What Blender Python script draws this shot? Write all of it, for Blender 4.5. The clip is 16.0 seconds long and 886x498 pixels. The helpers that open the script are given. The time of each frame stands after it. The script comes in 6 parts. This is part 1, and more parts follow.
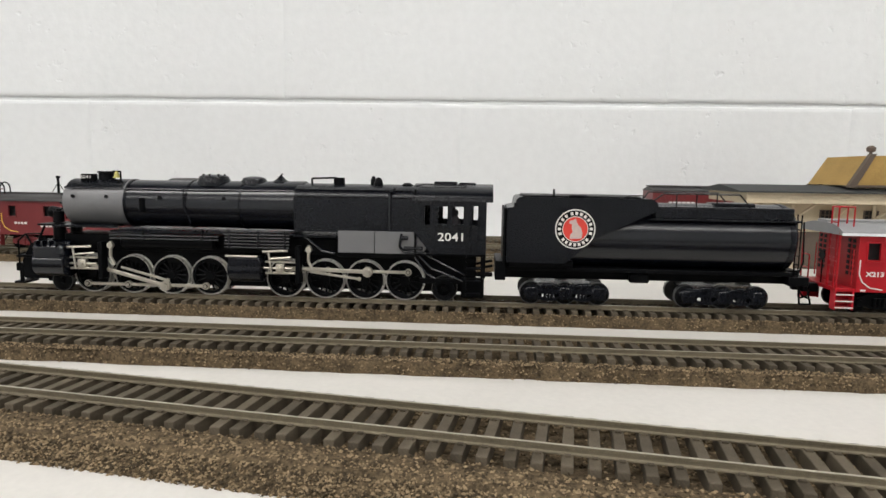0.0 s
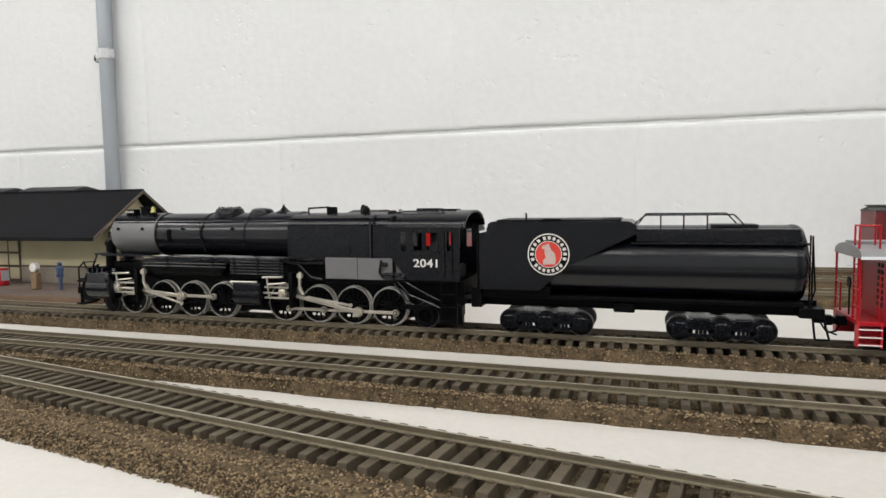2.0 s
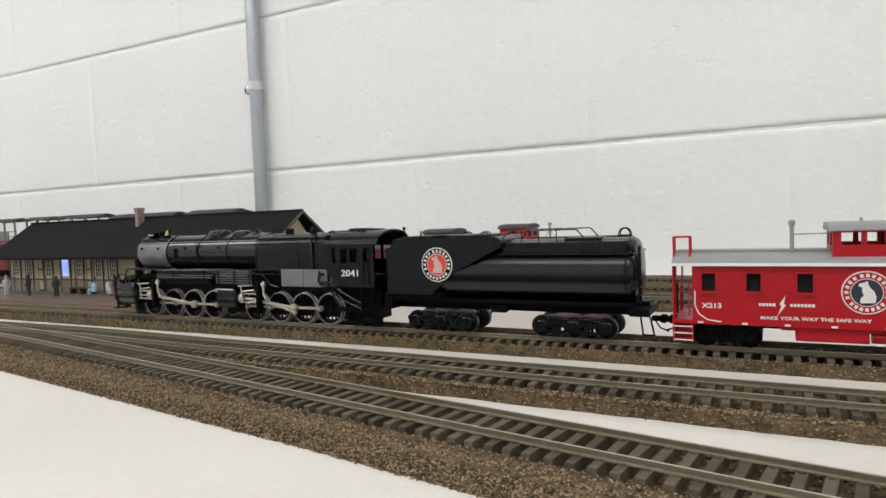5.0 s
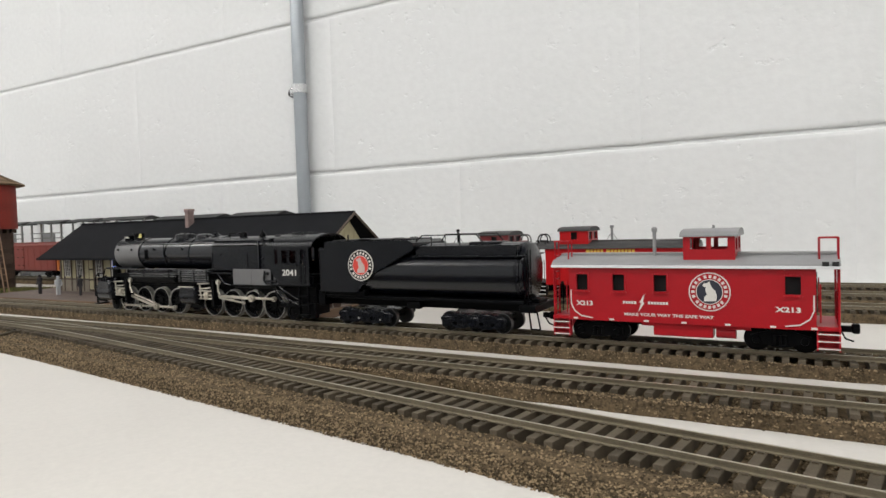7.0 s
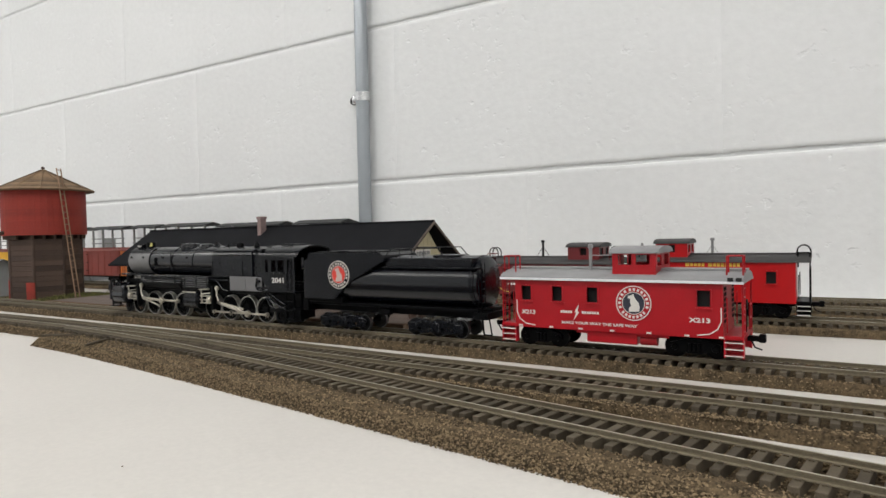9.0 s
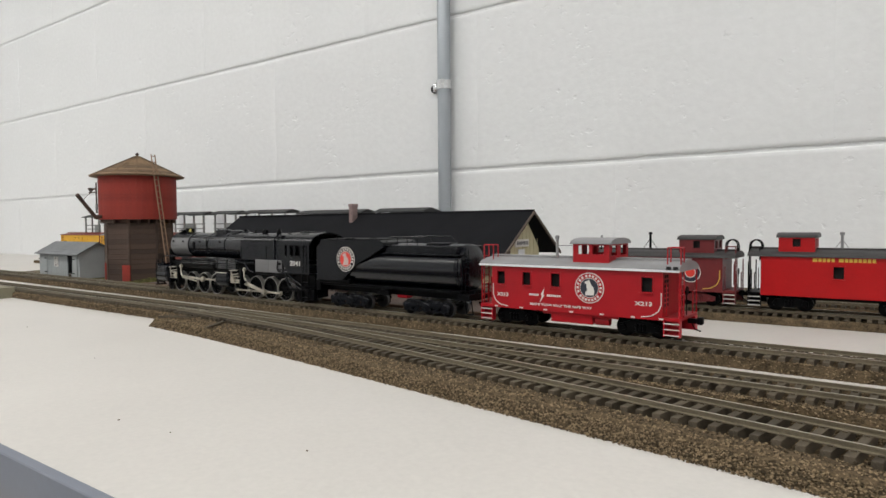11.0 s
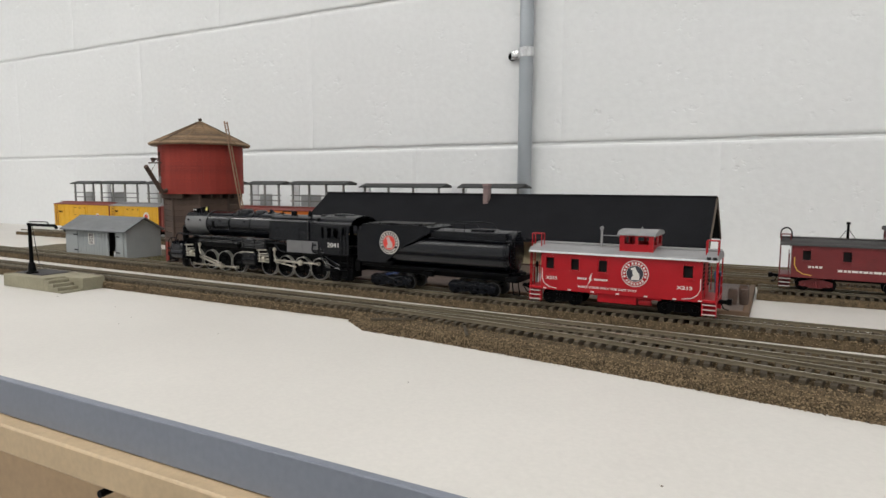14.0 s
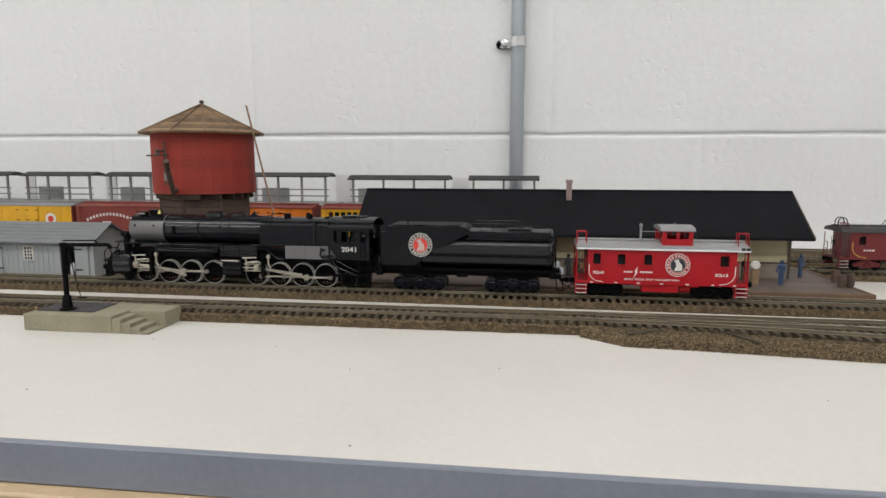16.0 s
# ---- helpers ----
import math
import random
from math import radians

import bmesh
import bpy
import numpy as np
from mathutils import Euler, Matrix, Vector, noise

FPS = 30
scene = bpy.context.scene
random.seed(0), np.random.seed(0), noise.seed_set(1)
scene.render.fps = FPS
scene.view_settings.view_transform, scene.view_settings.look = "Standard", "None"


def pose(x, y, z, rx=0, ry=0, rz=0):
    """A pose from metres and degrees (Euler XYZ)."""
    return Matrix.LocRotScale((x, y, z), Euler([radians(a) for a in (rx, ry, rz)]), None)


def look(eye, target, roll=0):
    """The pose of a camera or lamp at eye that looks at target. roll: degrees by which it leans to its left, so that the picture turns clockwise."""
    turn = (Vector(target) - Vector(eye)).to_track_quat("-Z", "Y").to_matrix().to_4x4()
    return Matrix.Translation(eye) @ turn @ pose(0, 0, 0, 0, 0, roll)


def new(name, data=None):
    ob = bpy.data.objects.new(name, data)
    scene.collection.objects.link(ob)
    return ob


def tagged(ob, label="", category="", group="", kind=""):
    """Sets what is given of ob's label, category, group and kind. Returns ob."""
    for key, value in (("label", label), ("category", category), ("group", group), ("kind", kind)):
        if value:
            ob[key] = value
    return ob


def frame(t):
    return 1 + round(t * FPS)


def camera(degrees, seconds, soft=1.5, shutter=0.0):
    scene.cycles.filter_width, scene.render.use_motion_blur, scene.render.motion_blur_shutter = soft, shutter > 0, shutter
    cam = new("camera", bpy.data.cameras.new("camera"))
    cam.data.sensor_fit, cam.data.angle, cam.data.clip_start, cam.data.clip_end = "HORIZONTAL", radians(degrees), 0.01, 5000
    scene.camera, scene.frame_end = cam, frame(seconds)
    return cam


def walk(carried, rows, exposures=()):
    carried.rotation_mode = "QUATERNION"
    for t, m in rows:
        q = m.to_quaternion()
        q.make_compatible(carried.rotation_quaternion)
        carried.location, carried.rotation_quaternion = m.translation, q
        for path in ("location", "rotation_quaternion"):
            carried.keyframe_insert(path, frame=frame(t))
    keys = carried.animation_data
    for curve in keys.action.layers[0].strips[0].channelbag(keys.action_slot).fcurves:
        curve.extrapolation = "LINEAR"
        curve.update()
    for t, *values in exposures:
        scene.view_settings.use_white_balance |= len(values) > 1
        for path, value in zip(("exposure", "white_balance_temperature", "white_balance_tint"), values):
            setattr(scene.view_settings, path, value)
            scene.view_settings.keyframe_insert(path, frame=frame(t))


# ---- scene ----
cam = camera(70.38, 16.0)
PATH = [
    (0, (0.4263, -0.6936, -0.0776), (0.3451, 1.2900, -0.3201), 0.84),
    (0.5, (0.4236, -0.6773, -0.0855), (0.1918, 1.2983, -0.2929), 0.75),
    (1, (0.4239, -0.6736, -0.0852), (0.0556, 1.2834, -0.2716), 0.03),
    (1.5, (0.4183, -0.6710, -0.0835), (-0.0648, 1.2622, -0.2539), -0.59),
    (2, (0.4122, -0.6767, -0.0787), (-0.1654, 1.2320, -0.2312), -0.84),
    (2.5, (0.4112, -0.6839, -0.0798), (-0.2546, 1.1960, -0.2308), -1.20),
    (3, (0.4052, -0.6831, -0.0824), (-0.3450, 1.1647, -0.2334), -1.69),
    (3.5, (0.3999, -0.6848, -0.0831), (-0.4104, 1.1375, -0.2329), -2.03),
    (4, (0.3951, -0.6906, -0.0776), (-0.4436, 1.1208, -0.2021), -2.13),
    (6.5, (0.3603, -0.6977, -0.0799), (-0.5777, 1.0667, -0.1639), -1.96),
    (7, (0.3542, -0.6990, -0.0803), (-0.5968, 1.0587, -0.1568), -1.83),
    (7.5, (0.3450, -0.7005, -0.0770), (-0.6180, 1.0511, -0.1436), -1.65),
    (8, (0.3382, -0.7005, -0.0750), (-0.6426, 1.0414, -0.1367), -1.57),
    (8.5, (0.3218, -0.7035, -0.0774), (-0.6857, 1.0232, -0.1355), -1.55),
    (9, (0.3085, -0.7098, -0.0775), (-0.7222, 1.0035, -0.1254), -1.27),
    (11.5, (0.2451, -0.7396, -0.0780), (-0.9193, 0.8844, -0.1593), -0.36),
    (12, (0.2131, -0.7560, -0.0728), (-0.9346, 0.8792, -0.1687), 0.05),
    (12.5, (0.1725, -0.7733, -0.0693), (-0.9455, 0.8800, -0.1996), 0.44),
    (13, (0.1395, -0.7843, -0.0621), (-0.9280, 0.8993, -0.2237), 0.68),
    (13.5, (0.1084, -0.7938, -0.0615), (-0.9036, 0.9222, -0.2385), 0.55),
    (14, (0.0636, -0.8054, -0.0574), (-0.8704, 0.9516, -0.2590), 0.25),
    (14.5, (0.0175, -0.8199, -0.0535), (-0.8021, 0.9899, -0.2837), -0.10),
    (15, (-0.0427, -0.8211, -0.0481), (-0.7159, 1.0468, -0.2878), -0.41),
    (15.5, (-0.1358, -0.8276, -0.0388), (-0.6149, 1.0942, -0.3165), -0.35),
    (16, (-0.2259, -0.8592, -0.0407), (-0.4761, 1.1067, -0.3100), 0.08),
]
walk(cam, [(t, look(eye, target, roll)) for t, eye, target, roll in PATH],
     [(0, 0.16), (3.5, 0.12), (7, 0.0), (12.5, -0.17), (16, -0.12)])

# ---- world and lights ----
world = bpy.data.worlds.new("room_world")
world.use_nodes = True
world.node_tree.nodes["Background"].inputs[0].default_value = (0.9, 0.95, 1.0, 1)
world.node_tree.nodes["Background"].inputs[1].default_value = 0.02
scene.world = world


def ceiling_lamp(x, y, z, sx, sy, watts):
    data = bpy.data.lights.new("lamp_glow", "AREA")
    data.shape, data.size, data.size_y, data.energy = "RECTANGLE", sx, sy, watts
    data.color = (1.0, 0.982, 0.965)
    lamp = new("lamp_glow", data)
    lamp.matrix_world = pose(x, y, z)
    return lamp


for lamp_x in (-1.9, -0.3, 1.3):
    for lamp_y in (-1.2, -2.7):
        ceiling_lamp(lamp_x, lamp_y, 1.45, 1.2, 0.3, 10.5)

# ---- materials ----
MATS = {}


def mat(name, color, rough=0.6, metal=0.0, var=0.12, scale=60.0, bump=0.0, fine=900.0, island=0.0, coat=0.0, stain=None, spec=0.5):
    """A surface with broad stains, fine grain and relief. Scales are per metre."""
    if name in MATS:
        return MATS[name]
    m = bpy.data.materials.new(name)
    m.use_nodes = True
    nt = m.node_tree
    bsdf = nt.nodes["Principled BSDF"]
    bsdf.inputs["Roughness"].default_value = rough
    bsdf.inputs["Metallic"].default_value = metal
    bsdf.inputs["Specular IOR Level"].default_value = spec
    if coat:
        bsdf.inputs["Coat Weight"].default_value = coat
        bsdf.inputs["Coat Roughness"].default_value = 0.25
    co = nt.nodes.new("ShaderNodeTexCoord")
    big = nt.nodes.new("ShaderNodeTexNoise")
    big.inputs["Scale"].default_value, big.inputs["Detail"].default_value = scale, 5
    small = nt.nodes.new("ShaderNodeTexNoise")
    small.inputs["Scale"].default_value, small.inputs["Detail"].default_value = fine, 3
    for n in (big, small):
        nt.links.new(co.outputs["Object"], n.inputs["Vector"])
    add = nt.nodes.new("ShaderNodeMath")
    add.operation = "MULTIPLY_ADD"
    add.inputs[1].default_value = 0.5
    nt.links.new(small.outputs["Fac"], add.inputs[0])
    half = nt.nodes.new("ShaderNodeMath")
    half.operation = "MULTIPLY"
    half.inputs[1].default_value = 0.5
    nt.links.new(big.outputs["Fac"], half.inputs[0])
    nt.links.new(half.outputs[0], add.inputs[2])
    last = add.outputs[0]
    if island:
        info = nt.nodes.new("ShaderNodeObjectInfo")
        geo = nt.nodes.new("ShaderNodeNewGeometry")
        both = nt.nodes.new("ShaderNodeMath")
        nt.links.new(info.outputs["Random"], both.inputs[0])
        nt.links.new(geo.outputs["Random Per Island"], both.inputs[1])
        fr = nt.nodes.new("ShaderNodeMath")
        fr.operation = "FRACT"
        nt.links.new(both.outputs[0], fr.inputs[0])
        mx = nt.nodes.new("ShaderNodeMath")
        mx.operation = "MULTIPLY_ADD"
        mx.inputs[1].default_value = island
        nt.links.new(fr.outputs[0], mx.inputs[0])
        sub = nt.nodes.new("ShaderNodeMath")
        sub.operation = "SUBTRACT"
        sub.inputs[1].default_value = island / 2
        nt.links.new(last, sub.inputs[0])
        nt.links.new(sub.outputs[0], mx.inputs[2])
        last = mx.outputs[0]
    ramp = nt.nodes.new("ShaderNodeValToRGB")
    lo = [max(0, c * (1 - var * 2)) for c in color]
    hi = [min(1, c * (1 + var * 2)) for c in color]
    if stain:
        lo = list(stain)
    ramp.color_ramp.elements[0].position, ramp.color_ramp.elements[0].color = 0.3, (*lo, 1)
    ramp.color_ramp.elements[1].position, ramp.color_ramp.elements[1].color = 0.7, (*hi, 1)
    nt.links.new(last, ramp.inputs[0])
    nt.links.new(ramp.outputs[0], bsdf.inputs["Base Color"])
    rr = nt.nodes.new("ShaderNodeMapRange")
    rr.inputs[3].default_value, rr.inputs[4].default_value = max(0.03, rough - (0.025 if rough < 0.35 else 0.08)), min(1, rough + (0.025 if rough < 0.35 else 0.08))
    nt.links.new(small.outputs["Fac"], rr.inputs[0])
    nt.links.new(rr.outputs[0], bsdf.inputs["Roughness"])
    if bump:
        bp = nt.nodes.new("ShaderNodeBump")
        bp.inputs["Strength"].default_value = 0.6
        bp.inputs["Distance"].default_value = bump
        nt.links.new(add.outputs[0], bp.inputs["Height"])
        nt.links.new(bp.outputs[0], bsdf.inputs["Normal"])
    MATS[name] = m
    return m




def block_paint():
    """Thick white paint over concrete block: nearly smooth, with scattered pits, chips and drips."""
    m = mat("painted_block", (0.755, 0.77, 0.775), 0.55, var=0.02, scale=7, bump=0.0014, fine=110)
    nt = m.node_tree
    co = next(n for n in nt.nodes if n.bl_idname == "ShaderNodeTexCoord")
    old = next(n for n in nt.nodes if n.bl_idname == "ShaderNodeBump")
    info = nt.nodes.new("ShaderNodeObjectInfo")
    far = nt.nodes.new("ShaderNodeVectorMath")
    far.operation = "ADD"
    spread = nt.nodes.new("ShaderNodeVectorMath")
    spread.operation = "SCALE"
    spread.inputs[0].default_value = (7.0, 3.0, 5.0)
    nt.links.new(info.outputs["Random"], spread.inputs["Scale"])
    nt.links.new(co.outputs["Object"], far.inputs[0])
    nt.links.new(spread.outputs[0], far.inputs[1])
    warp = nt.nodes.new("ShaderNodeTexNoise")
    warp.inputs["Scale"].default_value, warp.inputs["Detail"].default_value = 95.0, 4.0
    where = nt.nodes.new("ShaderNodeTexNoise")
    where.inputs["Scale"].default_value, where.inputs["Detail"].default_value = 17.0, 2.0
    for n in (warp, where):
        nt.links.new(far.outputs[0], n.inputs["Vector"])
    pit = nt.nodes.new("ShaderNodeMapRange")
    pit.inputs[1].default_value, pit.inputs[2].default_value = 0.60, 0.70
    nt.links.new(warp.outputs["Fac"], pit.inputs[0])
    patch = nt.nodes.new("ShaderNodeMapRange")
    patch.inputs[1].default_value, patch.inputs[2].default_value = 0.50, 0.66
    nt.links.new(where.outputs["Fac"], patch.inputs[0])
    both = nt.nodes.new("ShaderNodeMath")
    both.operation = "MULTIPLY"
    nt.links.new(pit.outputs[0], both.inputs[0])
    nt.links.new(patch.outputs[0], both.inputs[1])
    dent = nt.nodes.new("ShaderNodeBump")
    dent.invert = True
    dent.inputs["Strength"].default_value, dent.inputs["Distance"].default_value = 0.7, 0.0011
    nt.links.new(both.outputs[0], dent.inputs["Height"])
    nt.links.new(old.outputs[0], dent.inputs["Normal"])
    nt.links.new(dent.outputs[0], nt.nodes["Principled BSDF"].inputs["Normal"])
    return m


WALLP = block_paint()
MORTAR = mat("painted_mortar", (0.755, 0.77, 0.775), 0.55, var=0.03, scale=9, bump=0.0018, fine=220)
TABLE = mat("white_tabletop", (0.625, 0.605, 0.57), 0.5, var=0.035, scale=9, bump=0.0002, fine=500)
FLOOR = mat("floor_concrete", (0.34, 0.33, 0.31), 0.5, var=0.1, scale=4, bump=0.0006, fine=90)
CEIL = mat("ceiling_deck", (0.22, 0.22, 0.22), 0.8, var=0.03, scale=6, bump=0.001, fine=160)
STEEL = mat("galvanised", (0.40, 0.43, 0.46), 0.30, 0.9, var=0.02, scale=14, fine=45)
CLIPM = mat("zinc_clip", (0.66, 0.67, 0.68), 0.25, 0.9, var=0.05)
FASC = mat("grey_fascia", (0.185, 0.205, 0.25), 0.45, var=0.06, scale=14, fine=300, bump=0.0001)
WOODT = mat("tan_wood", (0.50, 0.38, 0.24), 0.5, var=0.07, scale=22, fine=320, bump=0.0001)
WOODP = mat("tan_board", (0.44, 0.31, 0.185), 0.5, var=0.08, scale=10, fine=240, bump=0.0001)
BLACK = mat("satin_black", (0.0027, 0.0034, 0.0056), 0.27, var=0.15, scale=120, fine=1800, spec=0.26)
BLACKG = mat("gloss_black", (0.0032, 0.0042, 0.0074), 0.22, var=0.12, scale=90, fine=1500, spec=0.5)
BLACKM = mat("matt_black", (0.0020, 0.0022, 0.0028), 0.40, var=0.2, scale=200, fine=2500, spec=0.08)
GRAPH = mat("graphite_grey", (0.15, 0.15, 0.153), 0.42, 0.15, var=0.06, scale=90, fine=1800)
ROD = mat("nickel_rod", (0.558, 0.522, 0.45), 0.32, 0.75, var=0.08, scale=200, fine=2200)
DTYRE = mat("dull_tyre", (0.10, 0.10, 0.10), 0.4, 0.8, var=0.03)
TYRE = mat("nickel_tyre", (0.58, 0.57, 0.54), 0.28, 0.85, var=0.02)
BRASS = mat("brass_bell", (0.40, 0.36, 0.11), 0.35, 0.45, var=0.08)
WHITE = mat("lettering_white", (0.66, 0.645, 0.61), 0.5, var=0.03)
GOATP = mat("herald_goat", (0.50, 0.40, 0.37), 0.5, var=0.08)
REDH = mat("herald_red", (0.62, 0.045, 0.03), 0.45, var=0.06)
NAVY = mat("herald_navy", (0.02, 0.024, 0.04), 0.4, var=0.1)
RED = mat("caboose_red", (0.345, 0.006, 0.012), 0.40, spec=0.3, var=0.06, scale=90, fine=1500)
RED2 = mat("scarlet_red", (0.38, 0.005, 0.007), 0.36, spec=0.3, var=0.06, scale=90, fine=1500)
REDG = mat("step_red", (0.45, 0.010, 0.022), 0.35, var=0.06, spec=0.4)
SILVER = mat("roof_silver", (0.25, 0.25, 0.255), 0.5, 0.1, var=0.06, scale=120, fine=1500)
MAROON = mat("caboose_maroon", (0.135, 0.014, 0.016), 0.45, var=0.1, scale=90, fine=1500)
OXIDE = mat("boxcar_oxide", (0.20, 0.035, 0.025), 0.6, var=0.1, scale=80, fine=1300)
ROOFD = mat("car_roof_dark", (0.035, 0.033, 0.033), 0.6, var=0.15, scale=90, fine=1500)
YELL = mat("reefer_yellow", (0.66, 0.36, 0.012), 0.5, var=0.07, scale=80, fine=1300)
ORNG = mat("reefer_orange", (0.62, 0.17, 0.012), 0.5, var=0.07, scale=80, fine=1300)
GOLD = mat("gold_lettering", (0.62, 0.42, 0.06), 0.45, var=0.04)
TIE = mat("tie_plastic", (0.088, 0.072, 0.051), 0.7, var=0.16, scale=120, fine=1800, bump=0.0001, island=0.35, spec=0.2)
RAILM = mat("rail_weathered", (0.150, 0.126, 0.084), 0.5, 0.2, var=0.12, scale=50, fine=900)
RAILT = mat("rail_head", (0.36, 0.33, 0.26), 0.34, 0.5, var=0.08, scale=60, fine=900)
BALL = mat("ballast_bed", (0.100, 0.073, 0.043), 0.95, var=0.42, scale=260, fine=1150, bump=0.0014, spec=0.15)
STONE = mat("ballast_stone", (0.162, 0.120, 0.072), 0.9, var=0.34, scale=300, fine=1500, bump=0.0002, island=0.7, spec=0.2)
TARP = mat("roof_tarpaper", (0.0098, 0.0103, 0.0122), 0.8, var=0.16, scale=40, fine=900, bump=0.0002, spec=0.1)
CREAM = mat("depot_cream", (0.54, 0.49, 0.31), 0.65, var=0.06, scale=60, fine=900, bump=0.0001)
TRIMB = mat("depot_trim", (0.095, 0.07, 0.052), 0.65, var=0.1)
BRICK = mat("chimney_brick", (0.27, 0.195, 0.185), 0.85, var=0.15, scale=400, fine=1500, bump=0.0003)
PLAT = mat("platform_deck", (0.115, 0.086, 0.072), 0.6, var=0.14, scale=70, fine=1000, bump=0.0002, island=0.3)
PLATE = mat("platform_edge", (0.125, 0.076, 0.044), 0.75, var=0.14, scale=70, fine=1000)
BARN = mat("tank_red", (0.265, 0.026, 0.015), 0.7, var=0.24, scale=55, fine=900, bump=0.0002, island=0.06)
SHING = mat("cedar_shingle", (0.165, 0.108, 0.062), 0.85, var=0.32, scale=70, fine=900, bump=0.0004, island=0.3)
OLDW = mat("weathered_timber", (0.070, 0.045, 0.034), 0.85, var=0.22, scale=90, fine=1200, bump=0.0003, island=0.3)
LADW = mat("ladder_wood", (0.24, 0.15, 0.095), 0.75, var=0.12)
SHEDG = mat("shed_grey", (0.33, 0.355, 0.36), 0.65, var=0.05, scale=60, fine=900, bump=0.0001, island=0.1)
SHEDR = mat("shed_roof", (0.175, 0.185, 0.195), 0.75, var=0.08, scale=60, fine=900, bump=0.0002)
CONC = mat("olive_concrete", (0.255, 0.235, 0.165), 0.85, var=0.12, scale=60, fine=900, bump=0.0003)
GRASS = mat("scenic_turf", (0.125, 0.125, 0.038), 0.95, var=0.35, scale=200, fine=1500, bump=0.0012, island=0.5)
DIRT = mat("scenic_dirt", (0.12, 0.10, 0.062), 0.95, var=0.28, scale=120, fine=1400, bump=0.001)
CANR = mat("canopy_roof", (0.032, 0.035, 0.035), 0.75, var=0.12, scale=60, fine=900)
CANP = mat("canopy_post", (0.20, 0.20, 0.195), 0.6, var=0.08)
CANW = mat("canopy_panel", (0.70, 0.71, 0.73), 0.5, var=0.03)
CANG = mat("grey_board", (0.30, 0.31, 0.31), 0.6, var=0.08)
TANB = mat("cream_siding", (0.52, 0.44, 0.31), 0.65, var=0.06, scale=60, fine=900)
OCHRE = mat("ochre_roof", (0.36, 0.225, 0.065), 0.75, var=0.1, scale=60, fine=900)
WAINS = mat("weathered_wainscot", (0.29, 0.25, 0.20), 0.75, var=0.14, scale=60, fine=900)
DARKIN = mat("dark_interior", (0.012, 0.012, 0.013), 0.8, var=0.1)
SKIN = mat("figure_flesh", (0.35, 0.18, 0.12), 0.7, var=0.05)
FBLUE = mat("figure_blue", (0.05, 0.085, 0.17), 0.7, var=0.1)
FDARK = mat("figure_dark", (0.035, 0.032, 0.036), 0.7, var=0.1)
FSKY = mat("figure_sky_blue", (0.28, 0.43, 0.60), 0.7, var=0.06)
FLIGHT = mat("figure_pale", (0.42, 0.44, 0.46), 0.7, var=0.06)
CRATE = mat("crate_wood", (0.22, 0.145, 0.08), 0.75, var=0.12, scale=120, fine=1200)


def lit(name, color, power):
    m = bpy.data.materials.new(name)
    m.use_nodes = True
    b = m.node_tree.nodes["Principled BSDF"]
    b.inputs["Base Color"].default_value = (*color, 1)
    b.inputs["Emission Color"].default_value = (*color, 1)
    b.inputs["Emission Strength"].default_value = power
    return m


BLUEGLOW = lit("blue_window_lamp", (0.25, 0.38, 1.0), 1.6)
TUBE = lit("lamp_diffuser", (1.0, 0.96, 0.9), 4.0)

# ---- building helpers (millimetres) ----
MM = 0.001


def box(bm, x0, x1, y0, y1, z0, z1, bev=0.0):
    vs = [bm.verts.new((x, y, z)) for z in (z0, z1) for y in (y0, y1) for x in (x0, x1)]
    quads = ((0, 2, 3, 1), (4, 5, 7, 6), (0, 1, 5, 4), (2, 6, 7, 3), (0, 4, 6, 2), (1, 3, 7, 5))
    fs = [bm.faces.new([vs[i] for i in q]) for q in quads]
    if bev:
        es = list({e for f in fs for e in f.edges})
        bmesh.ops.bevel(bm, geom=es, offset=bev, segments=1, profile=0.5, affect="EDGES")
    return bm


def cyl(bm, a, b, r, seg=16, r2=None):
    a, b = Vector(a), Vector(b)
    d = b - a
    q = d.to_track_quat("Z", "Y").to_matrix()
    r2 = r if r2 is None else r2
    rings = []
    for p, rr in ((a, r), (b, r2)):
        rings.append([bm.verts.new(p + q @ Vector((rr * math.cos(2 * math.pi * i / seg), rr * math.sin(2 * math.pi * i / seg), 0))) for i in range(seg)])
    for i in range(seg):
        j = (i + 1) % seg
        bm.faces.new((rings[0][i], rings[0][j], rings[1][j], rings[1][i]))
    bm.faces.new(rings[0][::-1])
    bm.faces.new(rings[1])
    return bm


def tube(bm, pts, r, seg=6):
    for a, b in zip(pts[:-1], pts[1:]):
        cyl(bm, a, b, r, seg)
    return bm


def lathe(bm, centre, axis, rows, seg=24):
    """Rows of (distance along the axis, radius)."""
    q = Vector(axis).to_track_quat("Z", "Y").to_matrix()
    c = Vector(centre)
    rings = [[bm.verts.new(c + q @ Vector((r * math.cos(2 * math.pi * i / seg), r * math.sin(2 * math.pi * i / seg), h))) for i in range(seg)] for h, r in rows]
    for A, B_ in zip(rings[:-1], rings[1:]):
        for i in range(seg):
            j = (i + 1) % seg
            bm.faces.new((A[i], A[j], B_[j], B_[i]))
    bm.faces.new(rings[0][::-1])
    bm.faces.new(rings[-1])
    return bm


